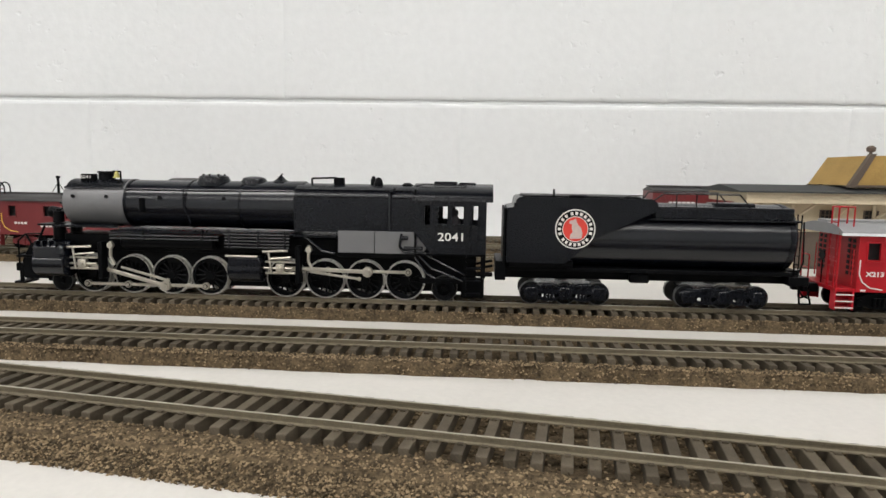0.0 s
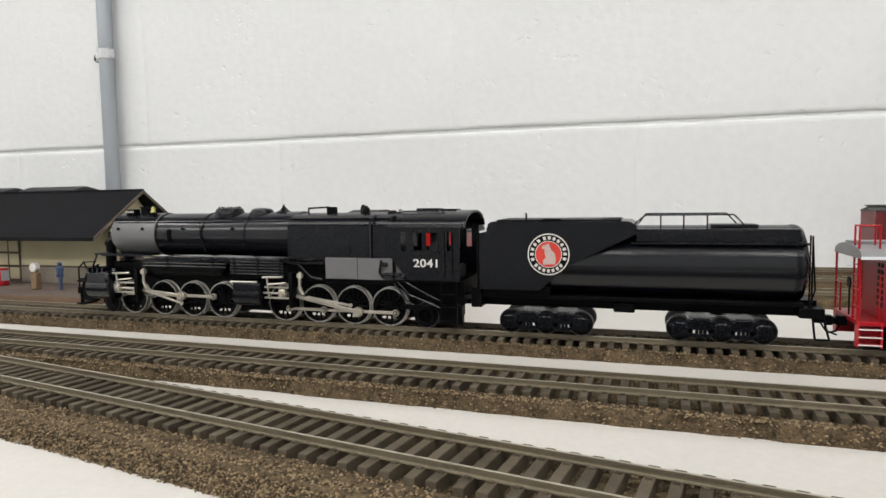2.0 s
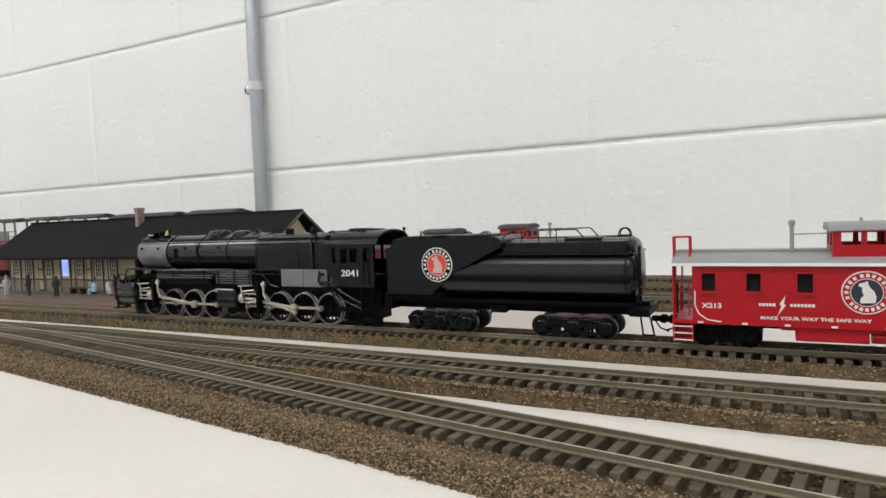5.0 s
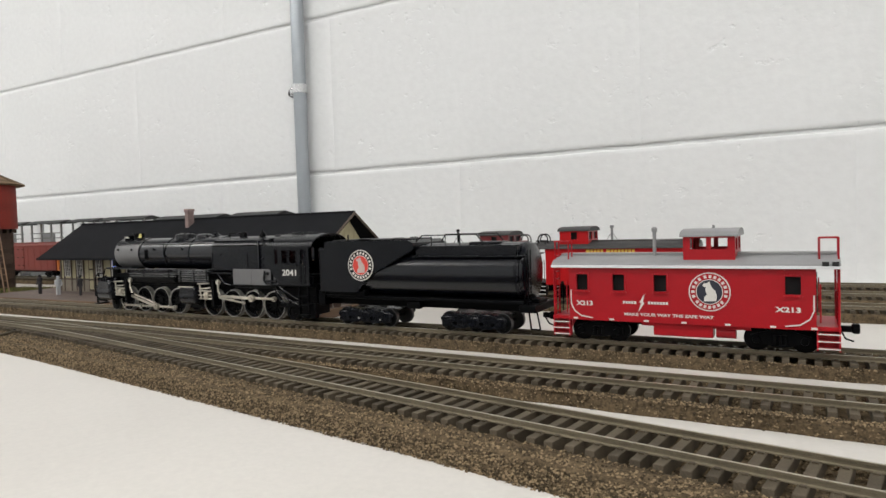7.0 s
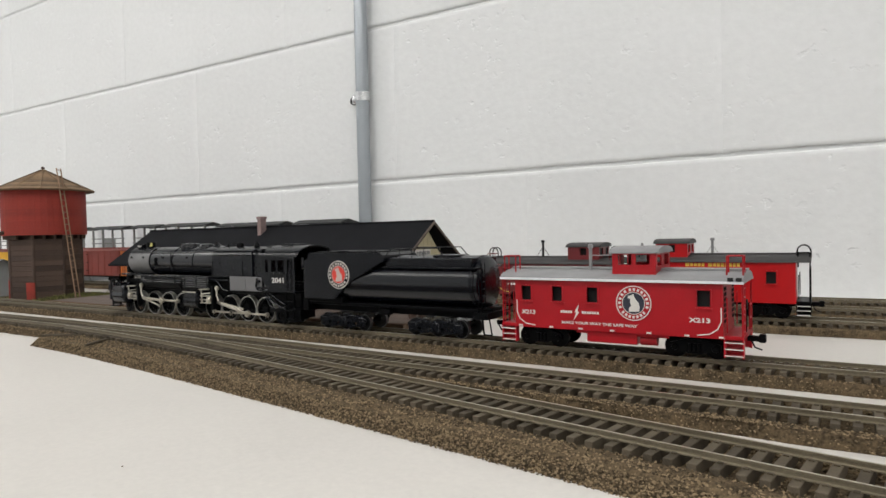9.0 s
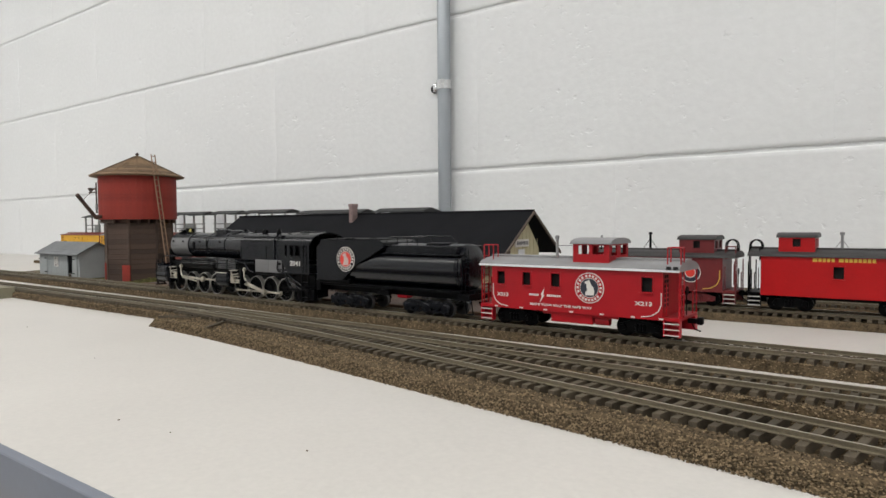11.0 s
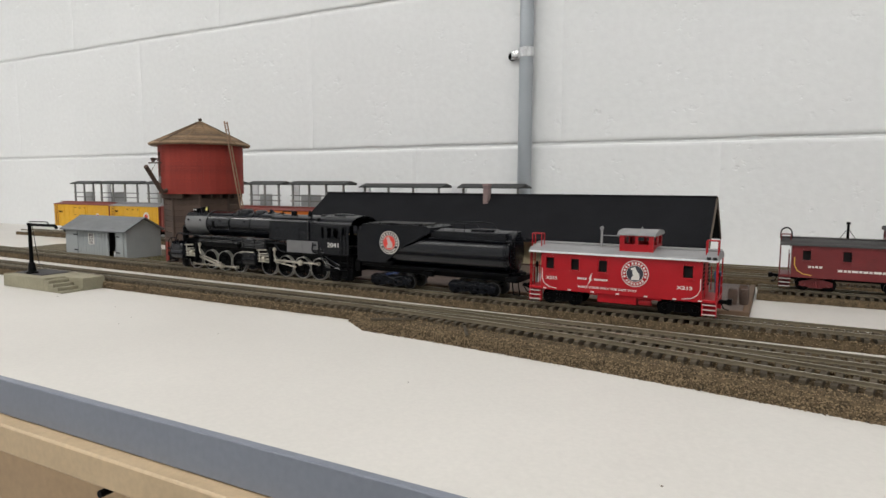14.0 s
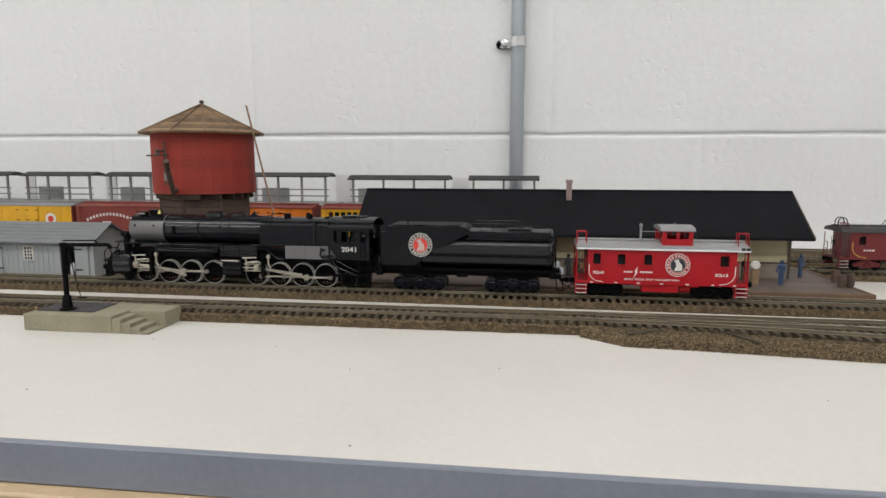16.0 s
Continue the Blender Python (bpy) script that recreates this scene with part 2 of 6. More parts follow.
def ring(bm, centre, axis, r0, r1, h, seg=28):
    """A flat ring from r0 to r1, h thick."""
    q = Vector(axis).to_track_quat("Z", "Y").to_matrix()
    c = Vector(centre)
    loops = []
    for rr, hh in ((r0, 0), (r1, 0), (r1, h), (r0, h)):
        loops.append([bm.verts.new(c + q @ Vector((rr * math.cos(2 * math.pi * i / seg), rr * math.sin(2 * math.pi * i / seg), hh))) for i in range(seg)])
    for k in range(4):
        A, B_ = loops[k], loops[(k + 1) % 4]
        for i in range(seg):
            j = (i + 1) % seg
            bm.faces.new((A[i], A[j], B_[j], B_[i]))
    return bm


def prism_y(bm, pts, y0, y1):
    """A polygon in x and z, drawn from y0 to y1."""
    a = [bm.verts.new((x, y0, z)) for x, z in pts]
    b = [bm.verts.new((x, y1, z)) for x, z in pts]
    bm.faces.new(a)
    bm.faces.new(b[::-1])
    for i in range(len(pts)):
        j = (i + 1) % len(pts)
        bm.faces.new((a[i], b[i], b[j], a[j]))
    return bm


def prism_x(bm, pts, x0, x1):
    """A polygon in y and z, drawn from x0 to x1."""
    a = [bm.verts.new((x0, y, z)) for y, z in pts]
    b = [bm.verts.new((x1, y, z)) for y, z in pts]
    bm.faces.new(a)
    bm.faces.new(b[::-1])
    for i in range(len(pts)):
        j = (i + 1) % len(pts)
        bm.faces.new((a[i], b[i], b[j], a[j]))
    return bm


def finish(bm, name, material, smooth=38):
    bmesh.ops.recalc_face_normals(bm, faces=bm.faces)
    bmesh.ops.scale(bm, vec=(MM, MM, MM), verts=bm.verts)
    me = bpy.data.meshes.new(name)
    bm.to_mesh(me)
    bm.free()
    me.materials.append(material)
    if smooth:
        me.polygons.foreach_set("use_smooth", [True] * len(me.polygons))
        me.set_sharp_from_angle(angle=radians(smooth))
    return me


def part(name, bm, material, parent=None, label="", at=None, smooth=38):
    ob = new(name, finish(bm, name, material, smooth))
    ob.parent = parent
    if at is not None:
        ob.matrix_basis = at
    if label:
        tagged(ob, label)
    return ob


def shared(name, me, parent, at):
    ob = new(name, me)
    ob.parent = parent
    ob.matrix_basis = at
    return ob


def thing(name, label, category, at=None, group="", kind=""):
    ob = new(name)
    ob.empty_display_size = 0.01
    if at is not None:
        ob.matrix_basis = at
    return tagged(ob, label, category, group, kind)


def BM():
    return bmesh.new()


def lettering(name, text, size, at, material, parent, width=None, depth=0.12, bold=0.0):
    """Raised characters in the built-in font; size and width in millimetres, lying in the x-y plane of at."""
    cu = bpy.data.curves.new(name, "FONT")
    cu.body, cu.size, cu.align_x, cu.align_y, cu.extrude, cu.offset = text, size, "CENTER", "CENTER", depth, bold
    cu.resolution_u = 3
    tmp = new(name, cu)
    bpy.context.view_layer.update()
    me = bpy.data.meshes.new_from_object(tmp.evaluated_get(bpy.context.evaluated_depsgraph_get()))
    bpy.data.objects.remove(tmp)
    xs = [v.co.x for v in me.vertices]
    k = 1.0 if width is None or not xs else width / (max(xs) - min(xs))
    for v in me.vertices:
        v.co = (v.co.x * k * MM, v.co.y * MM, v.co.z * MM)
    me.materials.clear()
    me.materials.append(material)
    return shared(name, me, parent, at)


def front(x, y, z):
    """A pose that stands upright and faces the viewer's side, in millimetres."""
    return pose(x * MM, y * MM, z * MM, 90, 0, 0)


def bars(bm, x, y, z, widths, h, gap=0.6):
    """Plain bars that stand for small writing, from x on."""
    for w in widths:
        box(bm, x, x + w, y - 0.12, y + 0.05, z, z + h)
        x += w + gap
    return bm


# ---- the room ----
ZT = -149.0  # tabletop
ZR = -139.5  # rail tops
COURSE, BLOCK = 213.4, 413.0
def room():
    wall = part("wall_north", box(BM(), -2600, 2400, 2.6, 200, -1150, 1500), MORTAR)
    tagged(wall, "white-painted concrete block wall behind the layout", "wall", kind="structure")
    # concrete blocks, each proud of its recessed joint
    rng = random.Random(4)
    kinds = []
    for k in range(4):
        bm = BM()
        w, h = BLOCK + 0.1, COURSE - 4.0
        us = [0, 5, 11] + [11 + (w - 22) * i / 11 for i in range(1, 11)] + [w - 11, w - 5, w]
        vs = [0, 1.6, 5] + [5 + (h - 10) * i / 5 for i in range(1, 5)] + [h - 5, h - 1.6, h]
        nx, nz = len(us) - 1, len(vs) - 1
        grid = []
        for j, v in enumerate(vs):
            row = []
            for i, u in enumerate(us):
                side, bed = i in (0, nx), j in (0, nz)
                wob = rng.uniform(-0.8, 0.8)
                y = (1.5 if bed else 1.1 + 0.3 * wob) if side or bed else rng.uniform(-0.3, 0.2)
                row.append(bm.verts.new((u - w / 2 + (0 if side else rng.uniform(-0.8, 0.8)), y, v - h / 2 + (wob if bed else 0))))
            grid.append(row)
        for j in range(nz):
            for i in range(nx):
                bm.faces.new((grid[j][i], grid[j][i + 1], grid[j + 1][i + 1], grid[j + 1][i]))
        rim = [grid[0][i] for i in range(nx + 1)] + [grid[j][nx] for j in range(1, nz + 1)] + [grid[nz][i] for i in range(nx - 1, -1, -1)] + [grid[j][0] for j in range(nz - 1, 0, -1)]
        back = [bm.verts.new((v.co.x, 7.0, v.co.z)) for v in rim]
        for a in range(len(rim)):
            b = (a + 1) % len(rim)
            bm.faces.new((rim[a], back[a], back[b], rim[b]))
        kinds.append(finish(bm, "block", WALLP, 60))
    for c in range(-1, 5):
        shift = 222.0 if c % 2 else (20.0 if c == 2 else 2.0)
        for i in range(-6, 6):
            x = (i + 0.5) * BLOCK + shift
            shared("block", kinds[(i * 7 + c * 3) % 4], wall, pose(x * MM, 0, (c * COURSE - COURSE / 2 - 2.5) * MM))
    for name, dims in (("wall_south", (-2600, 2400, -4000, -3900)), ("wall_east", (2300, 2400, -3900, 4)), ("wall_west", (-2600, -2500, -3900, 4))):
        tagged(part(name, box(BM(), *dims, -1150, 1500), WALLP), "plain white-painted wall that closes the room", "wall", kind="structure")
    tagged(part("floor", box(BM(), -2600, 2400, -4000, 200, -1200, -1150), FLOOR), "grey concrete floor of the room", "floor", kind="structure")
    tagged(part("ceiling", box(BM(), -2600, 2400, -4000, 200, 1500, 1550), CEIL), "plain grey ceiling with tube lamps", "ceiling", kind="structure")
    for lx in (-1900, -300, 1300):
        for ly in (-1200, -2700):
            f = thing("ceiling_light", "long white ceiling light fixture with glowing diffuser", "ceiling light", pose(lx * MM, ly * MM, 1.47), "ceiling lights")
            part("housing", box(BM(), -620, 620, -170, 170, 5, 30, 3), WALLP, f)
            part("diffuser", box(BM(), -600, 600, -150, 150, -8, 4.6, 2), TUBE, f)


def layout_table():
    t = thing("layout_table", "white-topped layout table with grey edge and tan wooden front", "table")
    part("tabletop", box(BM(), -2400, 2200, -646, 0, ZT - 14, ZT), TABLE, t, smooth=0)
    for x0, x1 in ((-2400, -1202), (-1200, 8), (10, 1200), (1202, 2200)):
        part("fascia", box(BM(), x0, x1, -650, -646.2, ZT - 16.2, ZT + 0.6, 0.4), FASC, t, "grey-blue fascia strip")
    part("wood_rail", box(BM(), -2400, 2200, -657, -640, ZT - 30, ZT - 16.6, 1.0), WOODT, t, "tan wooden rail")
    part("front_board", box(BM(), -2400, 2200, -645, -630, ZT - 420, ZT - 30.4), WOODP, t, "tan front board")
    for x in (-1900, -900, 100, 1100, 2000):
        for y in (-600, -60):
            part("leg", box(BM(), x - 45, x + 45, y - 45, y + 45, -1150, ZT - 14.3, 4), WOODP, t)
    for x in (-170, -520, 330):
        part("screw", cyl(BM(), (x, -657.8, ZT - 32), (x, -644, ZT - 32), 1.6, 10), BLACKM, t)


def conduit():
    c = thing("conduit", "grey galvanised steel conduit clipped to the block wall", "pipe")
    part("pipe", cyl(BM(), (-236, -13, ZT + 1), (-236, -13, 1490), 9.0, 24), STEEL, c)
    part("coupling", cyl(BM(), (-236, -13, 700), (-236, -13, 740), 10.6, 24), STEEL, c)
    bm = BM()
    ring(bm, (-236, -13, 109), (0, 0, 1), 9.1, 10.6, 12, 24)
    box(bm, -260, -246, -7, -1.5, 109, 121, 0.6)
    part("strap", bm, CLIPM, c, "bright zinc strap clip")
    bm = lathe(BM(), (-253, -7, 115), (0, -1, 0), [(0, 5), (2.5, 5), (3.4, 3.4)], 14)
    part("screw", bm, CLIPM, c)
    part("anchor", lathe(BM(), (-259, -2, 114), (0, -1, 0), [(0, 6), (3, 5.5), (5, 3)], 12), BLACKM, c, "dark anchor head")


# ---- track ----
def lane_train(x):
    return -376.2 - 0.023 * x


def lane_mid(x):
    return -444.5 - 0.034 * max(0.0, x) - 0.004 * min(0.0, x) - 2.5 * min(1.0, max(0.0, x / 120))


def lane_front(x):
    if x < -258:
        return lane_mid(x)
    if x < 10:
        return -443.5 - 0.000331 * (x + 258) ** 2
    return -467.3 - 0.178 * (x - 10)


def lane_back(x):
    return -222.3


def lane_cars(x):
    return -150.0


def lane_wall(x):
    return -84.0


def sweep(bm, lane, off, xs, prof):
    """A profile of (sideways, height) drawn along a lane, off to its side."""
    prev = None
    for x in xs:
        s = (lane(x + 1) - lane(x - 1)) / 2
        n = 1 / math.hypot(1, s)
        cur = [bm.verts.new((x - s * n * (off + a), lane(x) + n * (off + a), z)) for a, z in prof]
        if prev:
            for i in range(len(prof)):
                j = (i + 1) % len(prof)
                bm.faces.new((prev[i], cur[i], cur[j], prev[j]))
        else:
            bm.faces.new(cur)
        prev = cur
    bm.faces.new(prev[::-1])


TIE_ME = None


def tie_mesh():
    bm = box(BM(), -1.4, 1.4, -15, 15, -3.2, 0.9, 0.18)
    for y in (-8.4, 8.4):
        for d in (-1.5, 1.5):
            box(bm, -0.75, 0.75, y + d - 0.5, y + d + 0.5, 0.9, 1.35)
    return finish(bm, "tie", TIE, 0)


def track(label, lane, x0, x1, ties, bed=(18, 18), seed=1, tie_span=None, pitch=6.1, stones=0, long_ties=None, gauge_x0=None, flare=0.0):
    global TIE_ME
    TIE_ME = TIE_ME or tie_mesh()
    t = thing("model_track", label, "model track", group="model tracks")
    xs = [x0 + (x1 - x0) * i / 90 for i in range(91)]
    for side in (-1, 1):
        o = side * 8.6
        xr = xs if gauge_x0 is None else [gauge_x0 + (x1 - gauge_x0) * i / 90 for i in range(91)]
        bm = BM()
        sweep(bm, lane, o, xr, [(-0.8, ZR - 2.2), (0.8, ZR - 2.2), (0.8, ZR - 1.9), (0.28, ZR - 1.6), (0.28, ZR - 0.7), (0.46, ZR - 0.6), (0.46, ZR - 0.05), (-0.46, ZR - 0.05), (-0.46, ZR - 0.6), (-0.28, ZR - 0.7), (-0.28, ZR - 1.6), (-0.8, ZR - 1.9)])
        r = part("rail", bm, RAILM, t, smooth=20)
        bm = BM()
        sweep(bm, lane, o, xr, [(-0.4, ZR - 0.06), (0.4, ZR - 0.06), (0.36, ZR), (-0.36, ZR)])
        part("rail_head", bm, RAILT, r, smooth=20)
    rng = random.Random(seed)
    if ties:
        a, b = tie_span or (x0, x1)
        n = int((b - a) / pitch)
        for i in range(n):
            x = a + pitch * (i + 0.5) + rng.uniform(-0.25, 0.25)
            s = (lane(x + 1) - lane(x - 1)) / 2
            shared("tie", TIE_ME, t, pose(x * MM, lane(x) * MM, (ZR - 3.1) * MM, 0, 0, math.degrees(math.atan(s)) + rng.uniform(-0.8, 0.8)))
    if long_ties:
        a, b = long_ties
        x = a
        while x < b:
            lo, hi = lane_front(x) - 15, lane_mid(x) + 15
            bm = box(BM(), x - 1.4, x + 1.4, lo, hi, ZR - 6.3, ZR - 2.25, 0.18)
            part("tie", bm, TIE, t, smooth=0)
            x += pitch
    # roadbed with a rough shoulder
    bm = BM()
    nl = int((x1 - x0) / 5)
    prof = bed_profile(bed)
    prev = None
    for i in range(nl + 1):
        x = x0 + (x1 - x0) * i / nl
        s = (lane(x + 1) - lane(x - 1)) / 2
        cur = []
        wide = flare * min(1.0, max(0.0, (250 - x) / 300)) - (16.0 * min(1.0, max(0.0, (-163 - x) / 24)) if flare else 0.0)
        for k, (a, z) in enumerate(prof):
            a -= wide if k < 3 else 0.0
            j = noise.noise(Vector((x * 0.16, a * 0.3, seed * 9.1))) * (1.1 if k in (0, 1, 2, 9, 10, 11) else 0.3)
            cur.append(bm.verts.new((x - s * (a + j), lane(x) + a + j, z + (j * 0.4 if 0 < k < 11 else 0) - (0.0 if 0 < k < 11 else 0.3))))
        if prev:
            for k in range(len(prof) - 1):
                bm.faces.new((prev[k], cur[k], cur[k + 1], prev[k + 1]))
        prev = cur
    part("roadbed", bm, BALL, t, "brown granular ballast roadbed", smooth=80)
    if stones:
        scatter(t, lane, x0, x1, bed, seed, stones, flare)
    return t


def bed_profile(bed):
    """Sideways places and heights of the roadbed, from its front foot to its rear foot."""
    f, r = bed
    foot = [(-f - 1.5, ZT), (-f + 1.2, ZT + 2.4), (-f + 5.0, ZT + 5.0)] if f > 20 else [(-f - 0.2, ZT), (-f + 0.1, ZT + 2.4), (-f + 0.4, ZT + 5.0)]
    return foot + [(-15.6, ZT + 5.7), (-14.2, ZT + 3.9), (-5, ZT + 3.5),
            (5, ZT + 3.5), (14.2, ZT + 3.9), (15.6, ZT + 5.6), (r - 0.6, ZT + 5.0), (r + 0.2, ZT + 2.2), (r + 1.5, ZT)]


def scatter(parent, lane, x0, x1, bed, seed, count, flare):
    """Loose ballast grains over the shoulders and between the ties."""
    g = np.random.default_rng(seed)
    x = g.uniform(max(x0, -620), min(x1, 640), count)
    side = g.random(count)
    wide_bed = bed[0] > 24
    a = np.where(side < 0.34, -bed[0] + (g.uniform(-1.8, 4.0, count) if wide_bed else g.uniform(-0.2, 1.5, count)), np.where(side < (0.50 if wide_bed else 0.68), g.uniform(-bed[0] + 2, -13.5, count), np.where(side < 0.68, -bed[0] + g.uniform(-1.0, 7.0, count), np.where(side < 0.78, g.uniform(-13, 13, count), g.uniform(14.0, bed[1] + 1.2, count)))))
    prof = bed_profile(bed)
    z = np.interp(a, [q[0] for q in prof], [q[1] for q in prof]) + g.uniform(-0.15, 0.3, count)
    wide = flare * np.clip((250 - x) / 300, 0, 1) - (16.0 * np.clip((-163 - x) / 24, 0, 1) if flare else 0.0)
    a = np.where(side < 0.34, a - g.uniform(0.5, 1.5, count) * (1.0 if wide_bed else 0.2), a)
    a = np.where(a < -bed[0] + 4.0, a - wide, np.where(a < -15.4, a - wide * np.clip((-15.4 - a) / max(1.0, bed[0] - 19.4), 0, 1), a))
    y = np.array([lane(v) for v in x]) + a
    size = g.uniform(0.22, 0.66, count)
    base = np.array([(1, 0, 0), (-1, 0, 0), (0, 1, 0), (0, -1, 0), (0, 0, 1), (0, 0, -1)], float)
    pts = base[None] * size[:, None, None] * g.uniform(0.6, 1.25, (count, 6, 1))
    ang = g.uniform(0, 6.283, (count, 1))
    ca, sa = np.cos(ang), np.sin(ang)
    px = pts[..., 0] * ca - pts[..., 1] * sa
    py = pts[..., 0] * sa + pts[..., 1] * ca
    tilt = g.uniform(-0.5, 0.5, (count, 1))
    out = np.stack([px + x[:, None] + tilt * pts[..., 2], py + y[:, None], pts[..., 2] * 0.8 + z[:, None]], -1).reshape(-1, 3) * MM
    tri = np.array([(0, 2, 4), (2, 1, 4), (1, 3, 4), (3, 0, 4), (2, 0, 5), (1, 2, 5), (3, 1, 5), (0, 3, 5)])
    faces = (tri[None] + 6 * np.arange(count)[:, None, None]).reshape(-1, 3)
    me = bpy.data.meshes.new("loose_ballast")
    me.from_pydata(out.tolist(), [], faces.tolist())
    me.materials.append(STONE)
    ob = new("loose_ballast", me)
    ob.parent = parent
    tagged(ob, "loose brown ballast grains", kind="stuff")


# ---- the moving train ----
TRAIN = [(0.0, 475.2), (4.0, 280.2), (9.0, 40.2), (12.5, -131.3), (16.0, -303.0)]


def train_x(t):
    for (a, xa), (b, xb) in zip(TRAIN[:-1], TRAIN[1:]):
        if t <= b:
            return xa + (xb - xa) * (t - a) / (b - a)
    return TRAIN[-1][1]


def train_pose(t):
    x = train_x(t)
    return pose(x * MM, lane_train(x) * MM, ZR * MM, 0, 0, math.degrees(math.atan(-0.023)))


DRIVERS = [-236, -215.3, -195.6, -176, -138, -118.3, -98.6, -79.2]
CRANK = 4.9
DR = 9.4
TREAD = 9.0  # rolling radius inside the flange
PHASE = [256.0] * 4 + [68.0] * 4
WHEELS = []  # wheel object, its place, its radius, its first angle
RODS = []  # rod object, kind, reference wheel


def driver_wheel(parent, x, phase):
    e = new("driver_wheelset")
    e.empty_display_size = 0.01
    e.parent = parent
    for side in (-1, 1):
        y = side * 8.2
        bm = ring(BM(), (0, y - 1.4, 0), (0, 1, 0), DR - 0.5, DR, 2.8, 36)
        ring(bm, (0, y + (1.4 if side < 0 else -2.0), 0), (0, 1, 0), DR - 0.5, DR + 0.4, 0.6, 36)
        part("tyre", bm, TYRE, e, "bright nickel tyre")
        bm = BM()
        lathe(bm, (0, y - 1.2, 0), (0, 1, 0), [(0, 2.2), (2.4, 2.2)], 14)
        for k in range(14):
            a = 2 * math.pi * k / 14
            cyl(bm, (1.5 * math.cos(a), y, 1.5 * math.sin(a)), ((DR - 0.9) * math.cos(a), y, (DR - 0.9) * math.sin(a)), 0.5, 6)
        ring(bm, (0, y - 0.9, 0), (0, 1, 0), DR - 1.9, DR - 0.6, 1.8, 28)
        # counterweight opposite the pin
        pts = [((DR - 1.0) * math.cos(a), (DR - 1.0) * math.sin(a)) for a in np.linspace(math.pi - 0.75, math.pi + 0.75, 9)]
        prism_y(bm, pts, y - 1.0, y + 1.0)
        lathe(bm, (CRANK, y + side * 1.0, 0), (0, side, 0), [(0, 1.3), (3.2, 1.1)], 12)
        part("wheel_centre", bm, BLACKM, e)
    part("axle", cyl(BM(), (0, -8, 0), (0, 8, 0), 1.5, 10), BLACKM, e)
    WHEELS.append((e, x, DR, TREAD, phase))
    return e


def small_wheelset(parent, x, r, y=8.2, shiny=True):
    e = new("wheelset")
    e.empty_display_size = 0.01
    e.parent = parent
    bm = BM()
    for side in (-1, 1):
        lathe(bm, (0, side * y - 1.2, 0), (0, 1, 0), [(0, r - 0.5), (0.05, r), (2.4, r)], 24)
    part("tyre", bm, DTYRE if shiny else BLACKM, e)
    bm = BM()
    for side in (-1, 1):
        lathe(bm, (0, side * (y + 1.25), 0), (0, side, 0), [(0, r - 0.35), (0.3, r - 0.8), (0.35, 1.6), (1.1, 1.4)], 18)
    cyl(bm, (0, -y, 0), (0, y, 0), 1.1, 8)
    part("wheel_face", bm, BLACKM, e)
    WHEELS.append((e, x, r, r, 0.0))
    return e


def herald(parent, x, y, z, r, inner, goat, band):
    """A round emblem in plain shapes: rings, short blocks and a goat-like patch."""
    h = part("emblem", lathe(BM(), (x, y, z), (0, -1, 0), [(0, r), (0.25, r)], 48), WHITE, parent, "round railway emblem with pale ring")
    part("ring_band", ring(BM(), (x, y - 0.25, z), (0, -1, 0), r * 0.65, r * 0.94, 0.12, 48), band, h)
    part("field", lathe(BM(), (x, y - 0.25, z), (0, -1, 0), [(0, r * 0.61), (0.12, r * 0.61)], 40), inner, h)
    bm = BM()
    angles = [198 - 18 * i for i in range(5)] + [104 - 17 * i for i in range(8)] + [222 + 16 * i for i in range(7)]
    for a in angles:
        c, s = math.cos(radians(a)), math.sin(radians(a))
        m = Vector((x + c * r * 0.79, y - 0.41, z + s * r * 0.79))
        out, along = Vector((c, 0, s)) * r, Vector((-s, 0, c)) * r
        a0, a1 = m - along * 0.068, m + along * 0.068
        vs = [bm.verts.new(q) for q in (a0 - out * 0.08, a1 - out * 0.08, a1 + out * 0.08, a0 + out * 0.08)]
        bm.faces.new(vs)
    part("mark", bm, WHITE, h)
    k = r * 0.58
    pts = [(-0.45, -0.85), (0.55, -0.8), (0.62, -0.35), (0.5, 0.1), (0.25, 0.35), (0.12, 0.6), (0.02, 0.95), (-0.16, 0.8), (-0.5, 0.72), (-0.55, 0.5), (-0.3, 0.42), (-0.32, 0.1), (-0.2, -0.25), (-0.42, -0.45)]
    part("patch", prism_y(BM(), [(x + a * k, z + b * k) for a, b in pts], y - 0.5, y - 0.36), goat, h)


